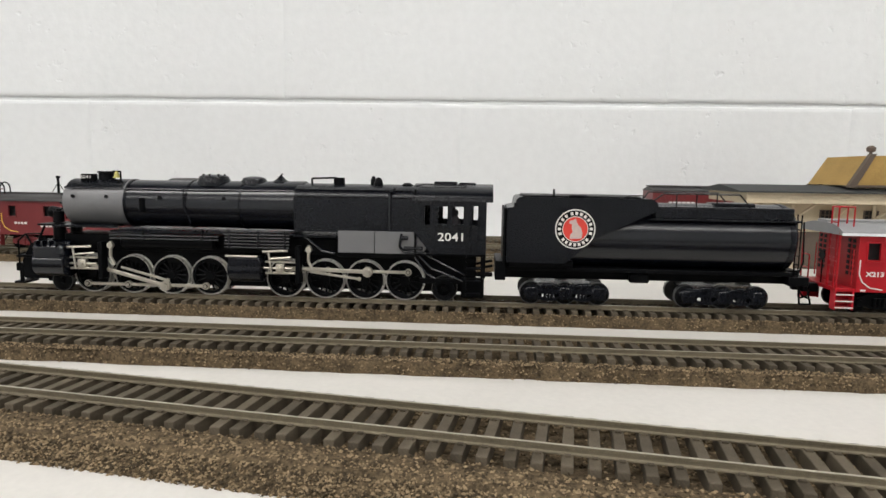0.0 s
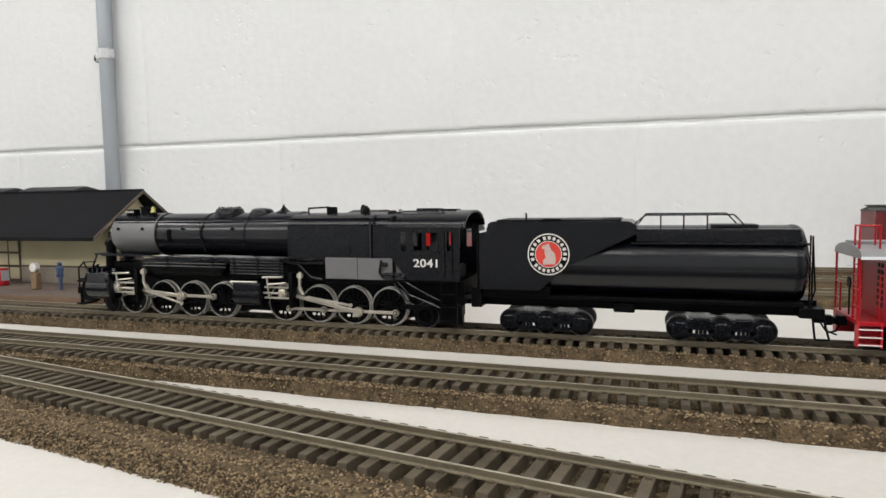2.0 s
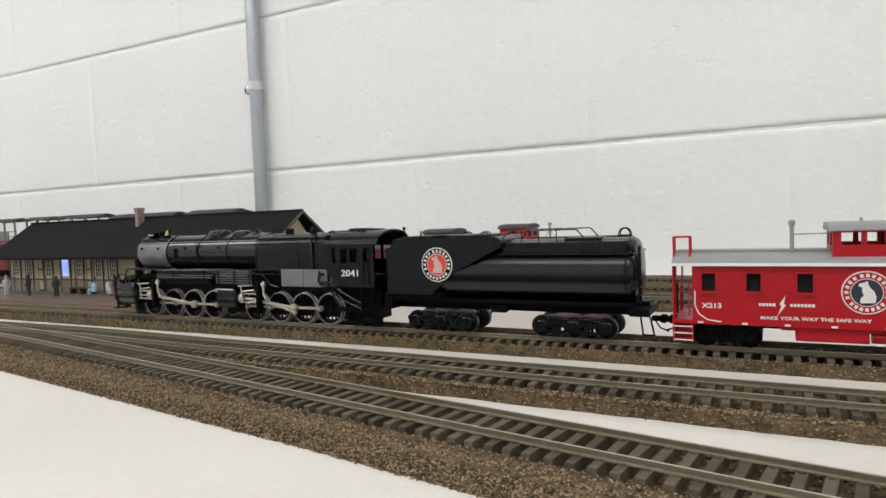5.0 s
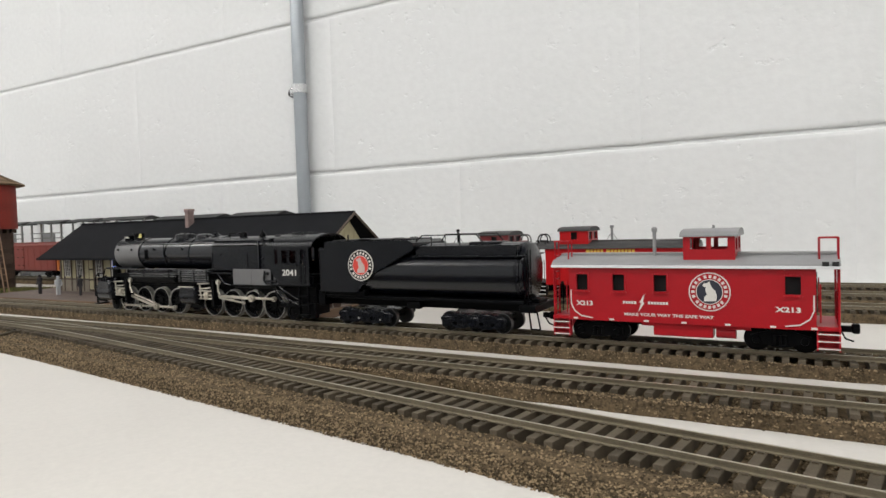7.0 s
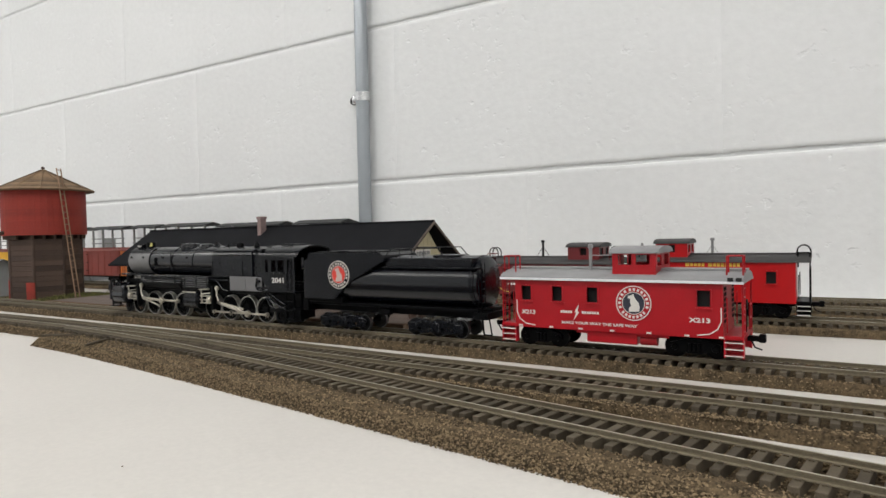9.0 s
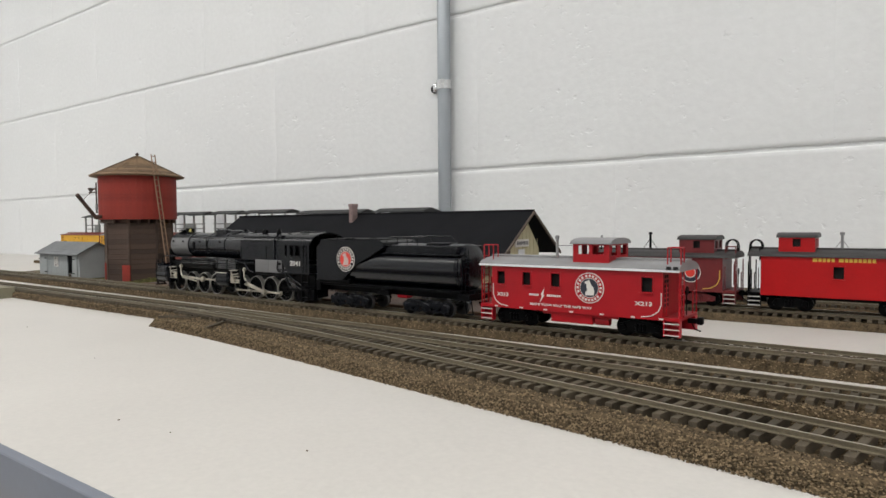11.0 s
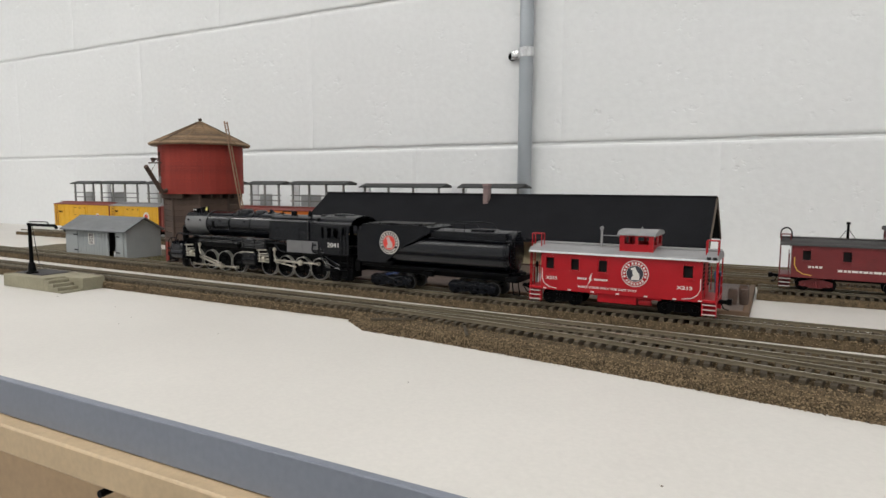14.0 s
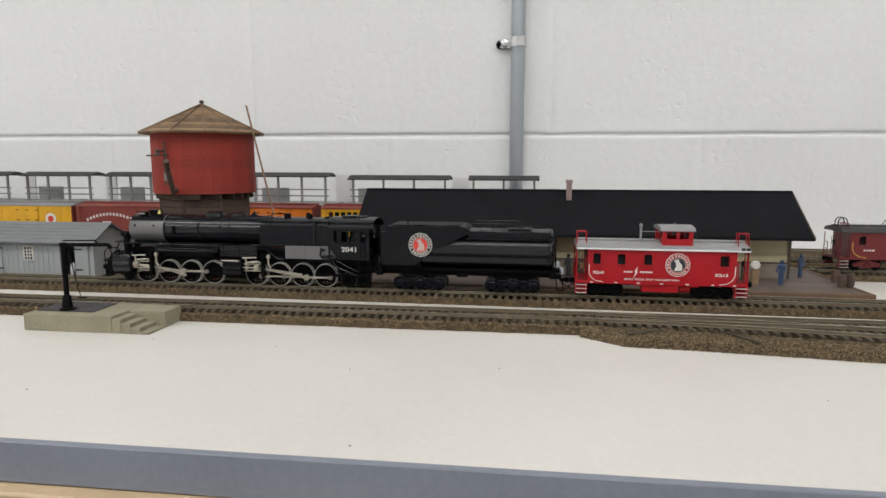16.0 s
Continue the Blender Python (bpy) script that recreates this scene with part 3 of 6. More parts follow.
def wall_with_openings(bm, x0, x1, z0, z1, y0, y1, holes):
    """An upright wall sheet with rectangular openings of one common height band."""
    if not holes:
        return box(bm, x0, x1, y0, y1, z0, z1)
    lo, hi = holes[0][2], holes[0][3]
    box(bm, x0, x1, y0, y1, z0, lo)
    box(bm, x0, x1, y0, y1, hi, z1)
    last = x0
    for a, b, *_ in sorted(holes):
        box(bm, last, a, y0, y1, lo, hi)
        last = b
    box(bm, last, x1, y0, y1, lo, hi)
    return bm
def locomotive():
    L = thing("steam_locomotive", "black articulated model steam locomotive with grey smokebox, pulling a train", "locomotive", train_pose(0))
    # boiler
    bm = lathe(BM(), (-218, 0, 44.3), (1, 0, 0), [(0, 11.6), (40, 11.6), (86, 12.2), (88, 12.2)], 40)
    boiler = part("boiler", bm, BLACKG, L, "gloss black boiler")
    for x in (-217.5, -187, -160):
        part("boiler_band", ring(BM(), (x, 0, 44.3), (1, 0, 0), 11.5, 12.0 if x < -170 else 12.25, 0.9, 40), BLACK, boiler)
    bm = lathe(BM(), (-249, 0, 44.3), (1, 0, 0), [(0, 10.6), (1.2, 11.5), (31, 11.7)], 40)
    sm = part("smokebox", bm, GRAPH, L, "graphite grey smokebox")
    part("smokebox_ring", ring(BM(), (-218.4, 0, 44.3), (1, 0, 0), 11.4, 12.1, 0.7, 40), GRAPH, sm)
    # thin black shell over the upper arc of the grey smokebox
    crown = [(11.95 * math.cos(a), 44.3 + 11.95 * math.sin(a)) for a in np.linspace(0.68, math.pi - 0.68, 15)]
    crown += [(11.2 * math.cos(a), 44.3 + 11.2 * math.sin(a)) for a in np.linspace(math.pi - 0.68, 0.68, 15)]
    part("smokebox_crown", prism_x(BM(), crown, -248, -218.6), BLACK, sm, "black strip along the smokebox top", smooth=30)
    bm = lathe(BM(), (-249, 0, 44.3), (-1, 0, 0), [(0, 10.4), (0.8, 9.8), (1.6, 8), (2.2, 4), (2.4, 1.0)], 32)
    for k in range(14):
        a = 2 * math.pi * k / 14
        cyl(bm, (-249.2, 9.6 * math.cos(a), 44.3 + 9.6 * math.sin(a)), (-250.6, 9.6 * math.cos(a), 44.3 + 9.6 * math.sin(a)), 0.6, 6)
    part("smokebox_door", bm, BLACK, L)
    bm = lathe(BM(), (-257, 0, 39.0), (-1, 0, 0), [(0, 2.2), (5, 2.9), (5.6, 2.7)], 18)
    box(bm, -261, -258, -1.5, 1.5, 33.5, 36.6)
    box(bm, -264, -251, -9, 9, 32.6, 33.6, 0.2)
    hl = part("headlight", bm, BLACKM, L)
    part("lens", lathe(BM(), (-262.65, 0, 39.0), (-1, 0, 0), [(0, 2.2), (0.3, 1.6)], 16), TYRE, hl)
    for y in (-6.5, 6.5):
        bm = BM()
        cyl(bm, (-254, y, 26), (-254, y, 34), 2.9, 14)
        cyl(bm, (-254, y, 34.4), (-254, y, 40), 2.5, 14)
        cyl(bm, (-254, y, 40), (-254, y, 41), 1.2, 10)
        part("air_pump", bm, BLACKM, L)
    # top fittings
    part("stack", lathe(BM(), (-232, 0, 54), (0, 0, 1), [(0, 4.6), (1.5, 3.9), (5, 3.8), (5.2, 4.4), (6, 4.3)], 20), BLACKM, L)
    bm = BM()
    box(bm, -242, -235.5, -5.5, -2, 55, 58.6, 0.3)
    for k in range(5):
        box(bm, -242 + 1.3 * k, -241.6 + 1.3 * k, -5.9, -5.5, 55, 58.4)
    heater = part("feedwater_heater", bm, BLACKM, L)
    lettering("number_board", "2041", 2.2, front(-239.4, -6.0, 57.0), WHITE, heater, 5.4)
    bell = part("bell_bracket", tube(BM(), [(-226.5, -4, 54), (-226.5, -4, 60), (-222.5, -4, 60), (-222.5, -4, 54)], 0.45), BLACKM, L)
    part("bell", lathe(BM(), (-224.5, -4, 60), (0, 0, -1), [(0, 0.6), (0.9, 1.1), (2.4, 1.4), (3.2, 2.0)], 16), BRASS, bell, "yellow brass bell")
    bm = lathe(BM(), (-176.5, 0, 53.5), (0, 0, 1), [(0, 8.2), (3, 7.8), (4.8, 6.9), (5.4, 5.2), (5.6, 3)], 24)
    for a in range(0, 360, 45):
        cyl(bm, (-176.5 + 5.4 * math.cos(radians(a)), 5.4 * math.sin(radians(a)), 58.5), (-176.5 + 5.4 * math.cos(radians(a)), 5.4 * math.sin(radians(a)), 59.4), 0.5, 6)
    part("sand_dome", bm, BLACK, L)
    part("steam_dome", lathe(BM(), (-156, 0, 53.5), (0, 0, 1), [(0, 6.6), (2.8, 6.2), (4.2, 5.3), (4.8, 3.5), (5, 1)], 24), BLACK, L)
    bm = lathe(BM(), (-142.5, 0, 54), (0, 0, 1), [(0, 4.6), (2.2, 4.2), (3.2, 2.4), (5.2, 0.5)], 18)
    cyl(bm, (-144, -2, 56), (-141, -2, 60), 0.4, 6)
    part("check_valve", bm, BLACK, L)
    bm = BM()
    tube(bm, [(-126, -3, 54), (-126, -3, 58), (-114, -3, 58.5), (-112, -3, 54)], 0.5)
    box(bm, -115, -110, -4.5, -1.5, 54, 58.6, 0.4)
    part("whistle", bm, BLACKM, L)
    bm = lathe(BM(), (-93, -4, 53.5), (0, 0, 1), [(0, 2), (2.5, 2.2), (4.5, 1.6), (5.5, 0.6)], 14)
    lathe(bm, (-96, -1, 53.5), (0, 0, 1), [(0, 1.6), (4, 1.4), (6, 0.7)], 12)
    part("safety_valve", bm, BLACKM, L)
    part("turret", box(lathe(BM(), (-79, -3, 52.5), (0, 0, 1), [(0, 3), (3, 2.8), (4, 1.4)], 14), -82, -75, -6, 2, 52, 54.4, 0.4), BLACKM, L)
    # firebox
    half = [(14.2, 33), (14.2, 48.4), (13.9, 49.6), (13.0, 51.2), (11.4, 52.8), (8.6, 54.2), (5.0, 55.2), (0, 55.6)]
    bm = prism_x(BM(), half + [(-a, b) for a, b in half[-2::-1]], -132, -72)
    fb = part("firebox", bm, BLACK, L, smooth=30)
    bm = BM()
    for x in (-132, -98, -88):
        box(bm, x, x + 0.8, -14.6, -14.1, 34, 45, 0.1)
    box(bm, -132, -72, -14.9, -14.1, 33, 34, 0.1)
    for x, z in ((-86, 36), (-86, 40), (-126, 43)):
        box(bm, x, x + 3.2, -14.7, -14.1, z, z + 1.2)
    part("jacket_strip", bm, BLACK, fb)
    for z, y in ((49.7, 14.1), (52.9, 11.6)):
        for side in (-1, 1):
            part("jacket_edge", tube(BM(), [(-132, side * y, z), (-72, side * y, z)], 0.42, 8), BLACKG, fb)
    # handrails along the boiler
    bm = BM()
    tube(bm, [(-247, -9.6, 51.6), (-133, -9.9, 51.8), (-132, -11, 50.6), (-74, -11.2, 50.2)], 0.32, 6)
    for x in range(-244, -76, 14):
        cyl(bm, (x, -9.8, 51.5), (x, -8.4, 51.0), 0.42, 6)
    part("handrail", bm, BLACKG, L)
    part("pipe", tube(BM(), [(-86, -14.9, 33), (-86, -14.9, 52), (-84, -12, 54)], 0.7, 8), BLACKG, L)
    part("pipe", tube(BM(), [(-187, -11.7, 52), (-187, -12.2, 44), (-183, -13, 36)], 0.35, 6), BLACK, L)
    part("pipe", tube(BM(), [(-127, -14.9, 31), (-118, -16, 24), (-112, -16, 23)], 0.6, 8), BLACKG, L)
    part("lubricator", lathe(BM(), (-208, -11.2, 41), (0, 0, 1), [(0, 1.6), (6, 1.6), (6.6, 1.0)], 12), BLACKM, L)
    for x in (-243, -226, -199, -167):
        part("washout_plug", cyl(BM(), (x, -11, 47.6), (x, -11.8, 47.8), 0.9, 8), BLACKM, L)
    # running boards and piping
    bm = BM()
    box(bm, -251, -222, -16.2, 16.2, 32.8, 33.8, 0.15)
    box(bm, -222, -132, -16.2, 16.2, 30.9, 31.8, 0.15)
    box(bm, -132, -111, -16.2, 16.2, 30.4, 31.3, 0.15)
    part("running_board", bm, BLACK, L)
    for k in range(6):
        z = 25.0 + k * 1.5
        part("cooling_pipe", tube(BM(), [(-165, -16.8, z), (-133.5, -16.8, z)], 0.42, 6), BLACKG, L)
    for x in (-163, -149, -136):
        part("pipe_clamp", box(BM(), x, x + 0.8, -17.4, -16.4, 24.3, 33.4), BLACK, L)
    for z in (28, 29.6, 33.0):
        part("side_pipe", tube(BM(), [(-222, -16.4, z), (-168, -16.4, z)], 0.4, 6), BLACKG, L)
    for x in (-205, -176):
        part("pipe_clamp", cyl(BM(), (x, -16.9, 27.5), (x, -16.9, 33.4), 0.4, 6), BLACK, L)
    bm = lathe(BM(), (-218, -12.4, 26.2), (1, 0, 0), [(0, 2.2), (1, 3.4), (46, 3.4), (47, 2.2)], 18)
    lathe(bm, (-218, 12.4, 26.2), (1, 0, 0), [(0, 2.2), (1, 3.4), (46, 3.4), (47, 2.2)], 18)
    part("air_reservoir", bm, BLACKM, L)
    # frame
    bm = BM()
    box(bm, -262, -168, -6.2, 6.2, 4.2, 25, 0.3)
    box(bm, -168, -45, -6.2, 6.2, 4.2, 30, 0.3)
    box(bm, -250, -45, -9, 9, 21, 29, 0.3)
    part("frame", bm, BLACKM, L)
    # cylinders
    for side in (-1, 1):
        bm = lathe(BM(), (-260.5, side * 13.2, 15), (1, 0, 0), [(0, 5.8), (0.8, 7.0), (15.7, 7.0), (16.5, 5.8)], 24)
        box(bm, -260, -244.5, side * 13.2 - 6.4, side * 13.2 + 6.4, 15, 24.5, 1.2)
        cyl(bm, (-261.5, side * 12.5, 23), (-243.5, side * 12.5, 23), 3.0, 14)
        for k in range(4):
            box(bm, -258 + 3.4 * k, -257 + 3.4 * k, side * 13.2 - 6.9, side * 13.2 + 6.9, 24, 26.2)
        part("cylinder", bm, BLACKG, L)
        bm = lathe(BM(), (-164, side * 12.6, 13.8), (1, 0, 0), [(0, 4.8), (0.8, 6.0), (16.2, 6.0), (17, 4.8)], 24)
        box(bm, -163.5, -147.5, side * 12.6 - 5.6, side * 12.6 + 5.6, 14, 20.5, 0.8)
        part("cylinder", bm, BLACK, L)
        bm = tube(BM(), [(-164.5, side * 17.6, 20.8), (-149, side * 17.6, 20.8)], 0.5, 8)
        part("valve_stem_guide", bm, ROD, L)
        for x0 in (-243.5, -146.0):
            bm = BM()
            for z in (12.2, 17.6):
                box(bm, x0, x0 + 15.5, side * 14.6 - 1.0, side * 14.6 + 1.0, z, z + 0.9, 0.15)
            cyl(bm, (x0 - 1, side * 14.6, 15), (x0 + 13, side * 14.6, 15), 0.55, 8)
            cyl(bm, (x0 - 1, side * 15.4, 23), (x0 + 11, side * 15.4, 23.6), 0.6, 8)
            tube(bm, [(x0 + 2, side * 16, 23.2), (x0 + 3.2, side * 16, 12.4)], 0.5, 6)
            tube(bm, [(x0 + 2.6, side * 16.2, 19.6), (x0 + 13, side * 16.2, 20.6)], 0.5, 6)
            part("crosshead_guide", bm, ROD, L)
            bm = box(BM(), x0 + 15.2, x0 + 17.4, side * 12.2, side * 17.2, 8, 26, 0.3) if side > 0 else box(BM(), x0 + 15.2, x0 + 17.4, side * 17.2, side * 12.2, 8, 26, 0.3)
            part("guide_yoke", bm, BLACKM, L)
            bm = BM()
            tube(bm, [(x0 + 22, side * 16.6, 26.5), (x0 + 21.5, side * 16.6, 19), (x0 + 23.5, side * 16.6, 15)], 0.75, 8)
            cyl(bm, (x0 + 21.8, side * 17.6, 24.5), (x0 + 21.8, side * 15.6, 24.5), 1.5, 10)
            part("expansion_link", bm, ROD, L)
    # pilot
    bm = BM()
    box(bm, -271, -256, -15.5, 15.5, 17.4, 18.6, 0.2)
    box(bm, -272, -268.5, -14.5, 14.5, 10.5, 14.5, 0.3)
    box(bm, -274, -268, -14, -4.5, 4.2, 5.2, 0.15)
    box(bm, -274, -268, 4.5, 14, 4.2, 5.2, 0.15)
    for y in (-13, -6, 6, 13):
        box(bm, -271, -269.6, y - 0.6, y + 0.6, 5, 11)
    box(bm, -268.5, -256, -8, 8, 9, 17.4, 0.3)
    part("pilot_beam", bm, BLACKM, L)
    for y in (-14.4, 13.6):
        bm = prism_y(BM(), [(-268, 7), (-268.5, 16), (-264, 24), (-256, 28), (-256, 7)], y, y + 0.8)
        part("pilot_shield", bm, BLACKM, L)
    bm = BM()
    box(bm, -280, -271, -1.4, 1.4, 8.8, 11.4, 0.4)
    box(bm, -282, -279, -2.2, 1.2, 8.2, 12.2, 0.5)
    part("coupler", bm, BLACKM, L)
    bm = BM()
    for y in (-14.6, 14.6):
        tube(bm, [(-270, y, 14), (-270, y, 25.5), (-266, y, 29), (-257, y, 29.3)], 0.42, 6)
        tube(bm, [(-266, y, 29), (-261, y, 20)], 0.42, 6)
        tube(bm, [(-263, y, 19), (-256, y, 33)], 0.5, 6)
    tube(bm, [(-270, -14.6, 19), (-270, 14.6, 19)], 0.35, 6)
    part("pilot_rail", bm, BLACKM, L)
    # ashpan panels
    bm = box(BM(), -110.4, -93.2, -15.6, -14.2, 23.4, 33.8, 0.15)
    part("ashpan_panel", bm, GRAPH, L, "graphite grey panel")
    bm = prism_y(BM(), [(-92.8, 23.4), (-70.5, 23.4), (-68.5, 26), (-72, 33.8), (-92.8, 33.8)], -15.6, -14.2)
    part("ashpan_panel", bm, GRAPH, L, "graphite grey panel")
    bm = BM()
    tube(bm, [(-80, -16.4, 33), (-81, -16.4, 27), (-79, -16.4, 24.5), (-68, -16.4, 24)], 0.6, 8)
    tube(bm, [(-80, -16.2, 31), (-77, -16.2, 31)], 1.0, 8)
    tube(bm, [(-79, -16.2, 26.2), (-70, -16.2, 26.2)], 0.9, 8)
    part("injector", bm, BLACK, L)
    box_ = box(BM(), -111, -66, -14.2, 14.2, 21, 33, 0.3)
    part("ashpan", box_, BLACKM, L)
    # cab
    holes = [(-69.2, -66.6, 37.6, 46.6), (-63.4, -58.0, 37.6, 46.6), (-57.0, -50.6, 37.6, 46.6), (-47.0, -44.4, 37.6, 46.6)]
    for side in (-1, 1):
        y0, y1 = sorted((side * 17.9, side * 17.1))
        bm = wall_with_openings(BM(), -74, -40.5, 34.0, 49.4, y0, y1, holes)
        prism_y(bm, [(-74, 34), (-66, 24), (-40.5, 24), (-40.5, 34)], y0, y1)
        w = part("cab_side", bm, BLACK, L, smooth=0)
        bm = BM()
        yf = side * 18.1
        for a, b in ((-63.4, -58.0), (-57.0, -50.6)):
            for z in (37.6, 46.2):
                box(bm, a, b, min(yf, yf - side * 0.6), max(yf, yf - side * 0.6), z, z + 0.5)
            for x in (a, b - 0.5):
                box(bm, x, x + 0.5, min(yf, yf - side * 0.6), max(yf, yf - side * 0.6), 37.6, 46.6)
        box(bm, -64, -50, min(yf, yf + side * 0.8), max(yf, yf + side * 0.8), 36.4, 37.4, 0.15)
        part("window_frame", bm, BLACK, w)
    part("cab_floor", box(BM(), -74, -40.5, -17, 17, 23, 24, 0.1), BLACKM, L)
    bm = wall_with_openings(BM(), -74, -73, 24, 54, -17, 17, [])
    part("cab_front", bm, BLACKM, L)
    arc = [(18.3 * math.cos(a), 48.4 + 8.0 * math.sin(a)) for a in np.linspace(0, math.pi, 19)]
    inner = [(17.4 * math.cos(a), 48.4 + 7.1 * math.sin(a)) for a in np.linspace(math.pi, 0, 19)]
    part("cab_roof", prism_x(BM(), arc + inner, -75, -37.6), BLACK, L, smooth=30)
    bm = BM()
    box(bm, -66, -55, -5, 5, 55.8, 57.4, 0.3)
    box(bm, -54, -46, -4, 4, 55.8, 57.0, 0.3)
    tube(bm, [(-75, -9.5, 55), (-70, -9.5, 56.2), (-50, -9.5, 55.6)], 0.3, 6)
    part("roof_hatch", bm, BLACK, L)
    bm = BM()
    for x in (-47.6, -44):
        tube(bm, [(x, -18.6, 46.5), (x, -18.6, 25)], 0.3, 6)
    part("grab_iron", bm, BLACK, L)
    bm = BM()
    for x in (-50.2, -42.8):
        box(bm, x, x + 0.8, -17.8, -16.6, 3.5, 24)
    for z in (5, 11, 17):
        box(bm, -50, -42.4, -18.2, -15.2, z, z + 0.7)
    box(bm, -42.8, -40.5, -12, 12, 12, 24, 0.2)
    box(bm, -52, -41, -13, -9, 2.6, 12, 0.5)
    part("cab_step", bm, BLACKM, L)
    bm = BM()
    tube(bm, [(-72, -15.5, 23), (-66, -16.4, 17), (-58, -16.2, 14), (-51, -15.2, 11)], 0.55, 8)
    tube(bm, [(-70, -15.5, 24), (-62, -16.8, 20), (-54, -16.4, 16), (-50, -15.2, 14)], 0.5, 8)
    tube(bm, [(-74, -14.5, 22), (-68, -15.5, 14), (-64, -15.5, 12)], 0.5, 8)
    part("feed_pipe", bm, BLACKG, L)
    # crew, plain figures
    bm = lathe(BM(), (-55.5, -9, 34), (0, 0, 1), [(0, 2.6), (5, 2.8), (7.2, 1.4)], 12)
    lathe(bm, (-55.5, -9, 41), (0, 0, 1), [(0, 0.9), (1.2, 1.7), (2.8, 1.6), (3.6, 0.6)], 12)
    part("seated_figure", bm, FDARK, L, "small dark-coated crew figure")
    lettering("number_sign", "2041", 5.3, front(-56.5, -17.95, 31.9), WHITE, L, 11.8, bold=0.06)
    # wheels
    for x, ph in zip(DRIVERS, PHASE):
        driver_wheel(L, x, ph)
    small_wheelset(L, -252, 5.4)
    small_wheelset(L, -60, 6.3)
    bm = BM()
    ring(bm, (-60, -11.5, 6.3), (0, -1, 0), 3.2, 5.0, 1.2, 20)
    box(bm, -72, -52, -12.4, -11, 9, 11.5, 0.3)
    part("trailing_frame", bm, BLACKM, L)
    # rods
    for group in (0, 4):
        xs = DRIVERS[group:group + 4]
        for side in (-1, 1):
            bm = BM()
            y = side * 11.4
            box(bm, xs[0], xs[3], y - 0.45, y + 0.45, -0.75, 0.75, 0.15)
            for x in xs:
                lathe(bm, (x, y - 0.8, 0), (0, 1, 0), [(0, 1.7), (1.6, 1.7)], 16)
                lathe(bm, (x, y + side * 0.8, 0), (0, side, 0), [(0, 0.8), (0.7, 0.7)], 10)
            rod = part("side_rod", bm, ROD, L)
            RODS.append((rod, "side", group, side))
            bm = BM()
            y = side * 13.0
            length = 42.0
            box(bm, 0, length, y - 0.5, y + 0.5, -0.95, 0.95, 0.2)
            lathe(bm, (length, y - 0.9, 0), (0, 1, 0), [(0, 2.5), (1.8, 2.5)], 16)
            lathe(bm, (length, y + side * 0.9, 0), (0, side, 0), [(0, 1.5), (0.9, 1.4)], 12)
            lathe(bm, (0, y - 0.8, 0), (0, 1, 0), [(0, 1.5), (1.6, 1.5)], 14)
            rod = part("main_rod", bm, ROD, L)
            RODS.append((rod, "main", group, side))
            bm = box(BM(), -2.0, 2.0, side * 14.6 - 1.5, side * 14.6 + 1.5, -1.9, 2.2, 0.4)
            lathe(bm, (0, side * 16.0, 0), (0, side, 0), [(0, 1.2), (0.7, 1.0)], 10)
            rod = part("crosshead", bm, ROD, L)
            RODS.append((rod, "cross", group, side))
            bm = box(BM(), 0, 24.0, side * 16.4 - 0.35, side * 16.4 + 0.35, -0.55, 0.55, 0.1)
            lathe(bm, (24.0, side * 16.4 - 0.5, 0), (0, 1, 0), [(0, 1.0), (1.0, 1.0)], 10)
            rod = part("eccentric_rod", bm, ROD, L)
            RODS.append((rod, "ecc", group, side))
    return L


def truck_frame(parent, x0, x1, axles, mats, three=True):
    """A truck side frame with journals and springs on both sides, as one part."""
    bm = BM()
    for side in (-1, 1):
        y = side * 12.2
        for i, x in enumerate(axles):
            box(bm, x - 3.4, x + 3.4, y - 1.3, y + 1.3, 2.4, 9.2, 0.9)
            lathe(bm, (x, y + side * 1.0, 5.4), (0, side, 0), [(0, 1.5), (0.8, 1.2)], 10)
        for a, b in zip(axles[:-1], axles[1:]):
            m = (a + b) / 2
            box(bm, a + 1.8, b - 1.8, y - 0.9, y + 0.9, 5.6, 9.8, 0.3)
            box(bm, m - 3.2, m + 3.2, y - 1.5, y + 1.5, 8.6, 10.6, 0.5)
            prism_y(bm, [(a + 2.0, 4.0), (m - 2.6, 2.4), (m + 2.6, 2.4), (b - 2.0, 4.0), (b - 2.0, 5.2), (m + 2.4, 3.7), (m - 2.4, 3.7), (a + 2.0, 5.2)], y - 0.7, y + 0.7)
            for d in (-1.6, 0, 1.6):
                cyl(bm, (m + d, y, 3.6), (m + d, y, 7.2), 0.75, 8)
        box(bm, x0, axles[0], y - 0.7, y + 0.7, 6.2, 8.2, 0.3)
        box(bm, axles[-1], x1, y - 0.7, y + 0.7, 6.2, 8.2, 0.3)
    box(bm, axles[0] - 1, axles[-1] + 1, -11.5, 11.5, 8.2, 9.6, 0.2)
    return part("truck_frame", bm, mats, parent)


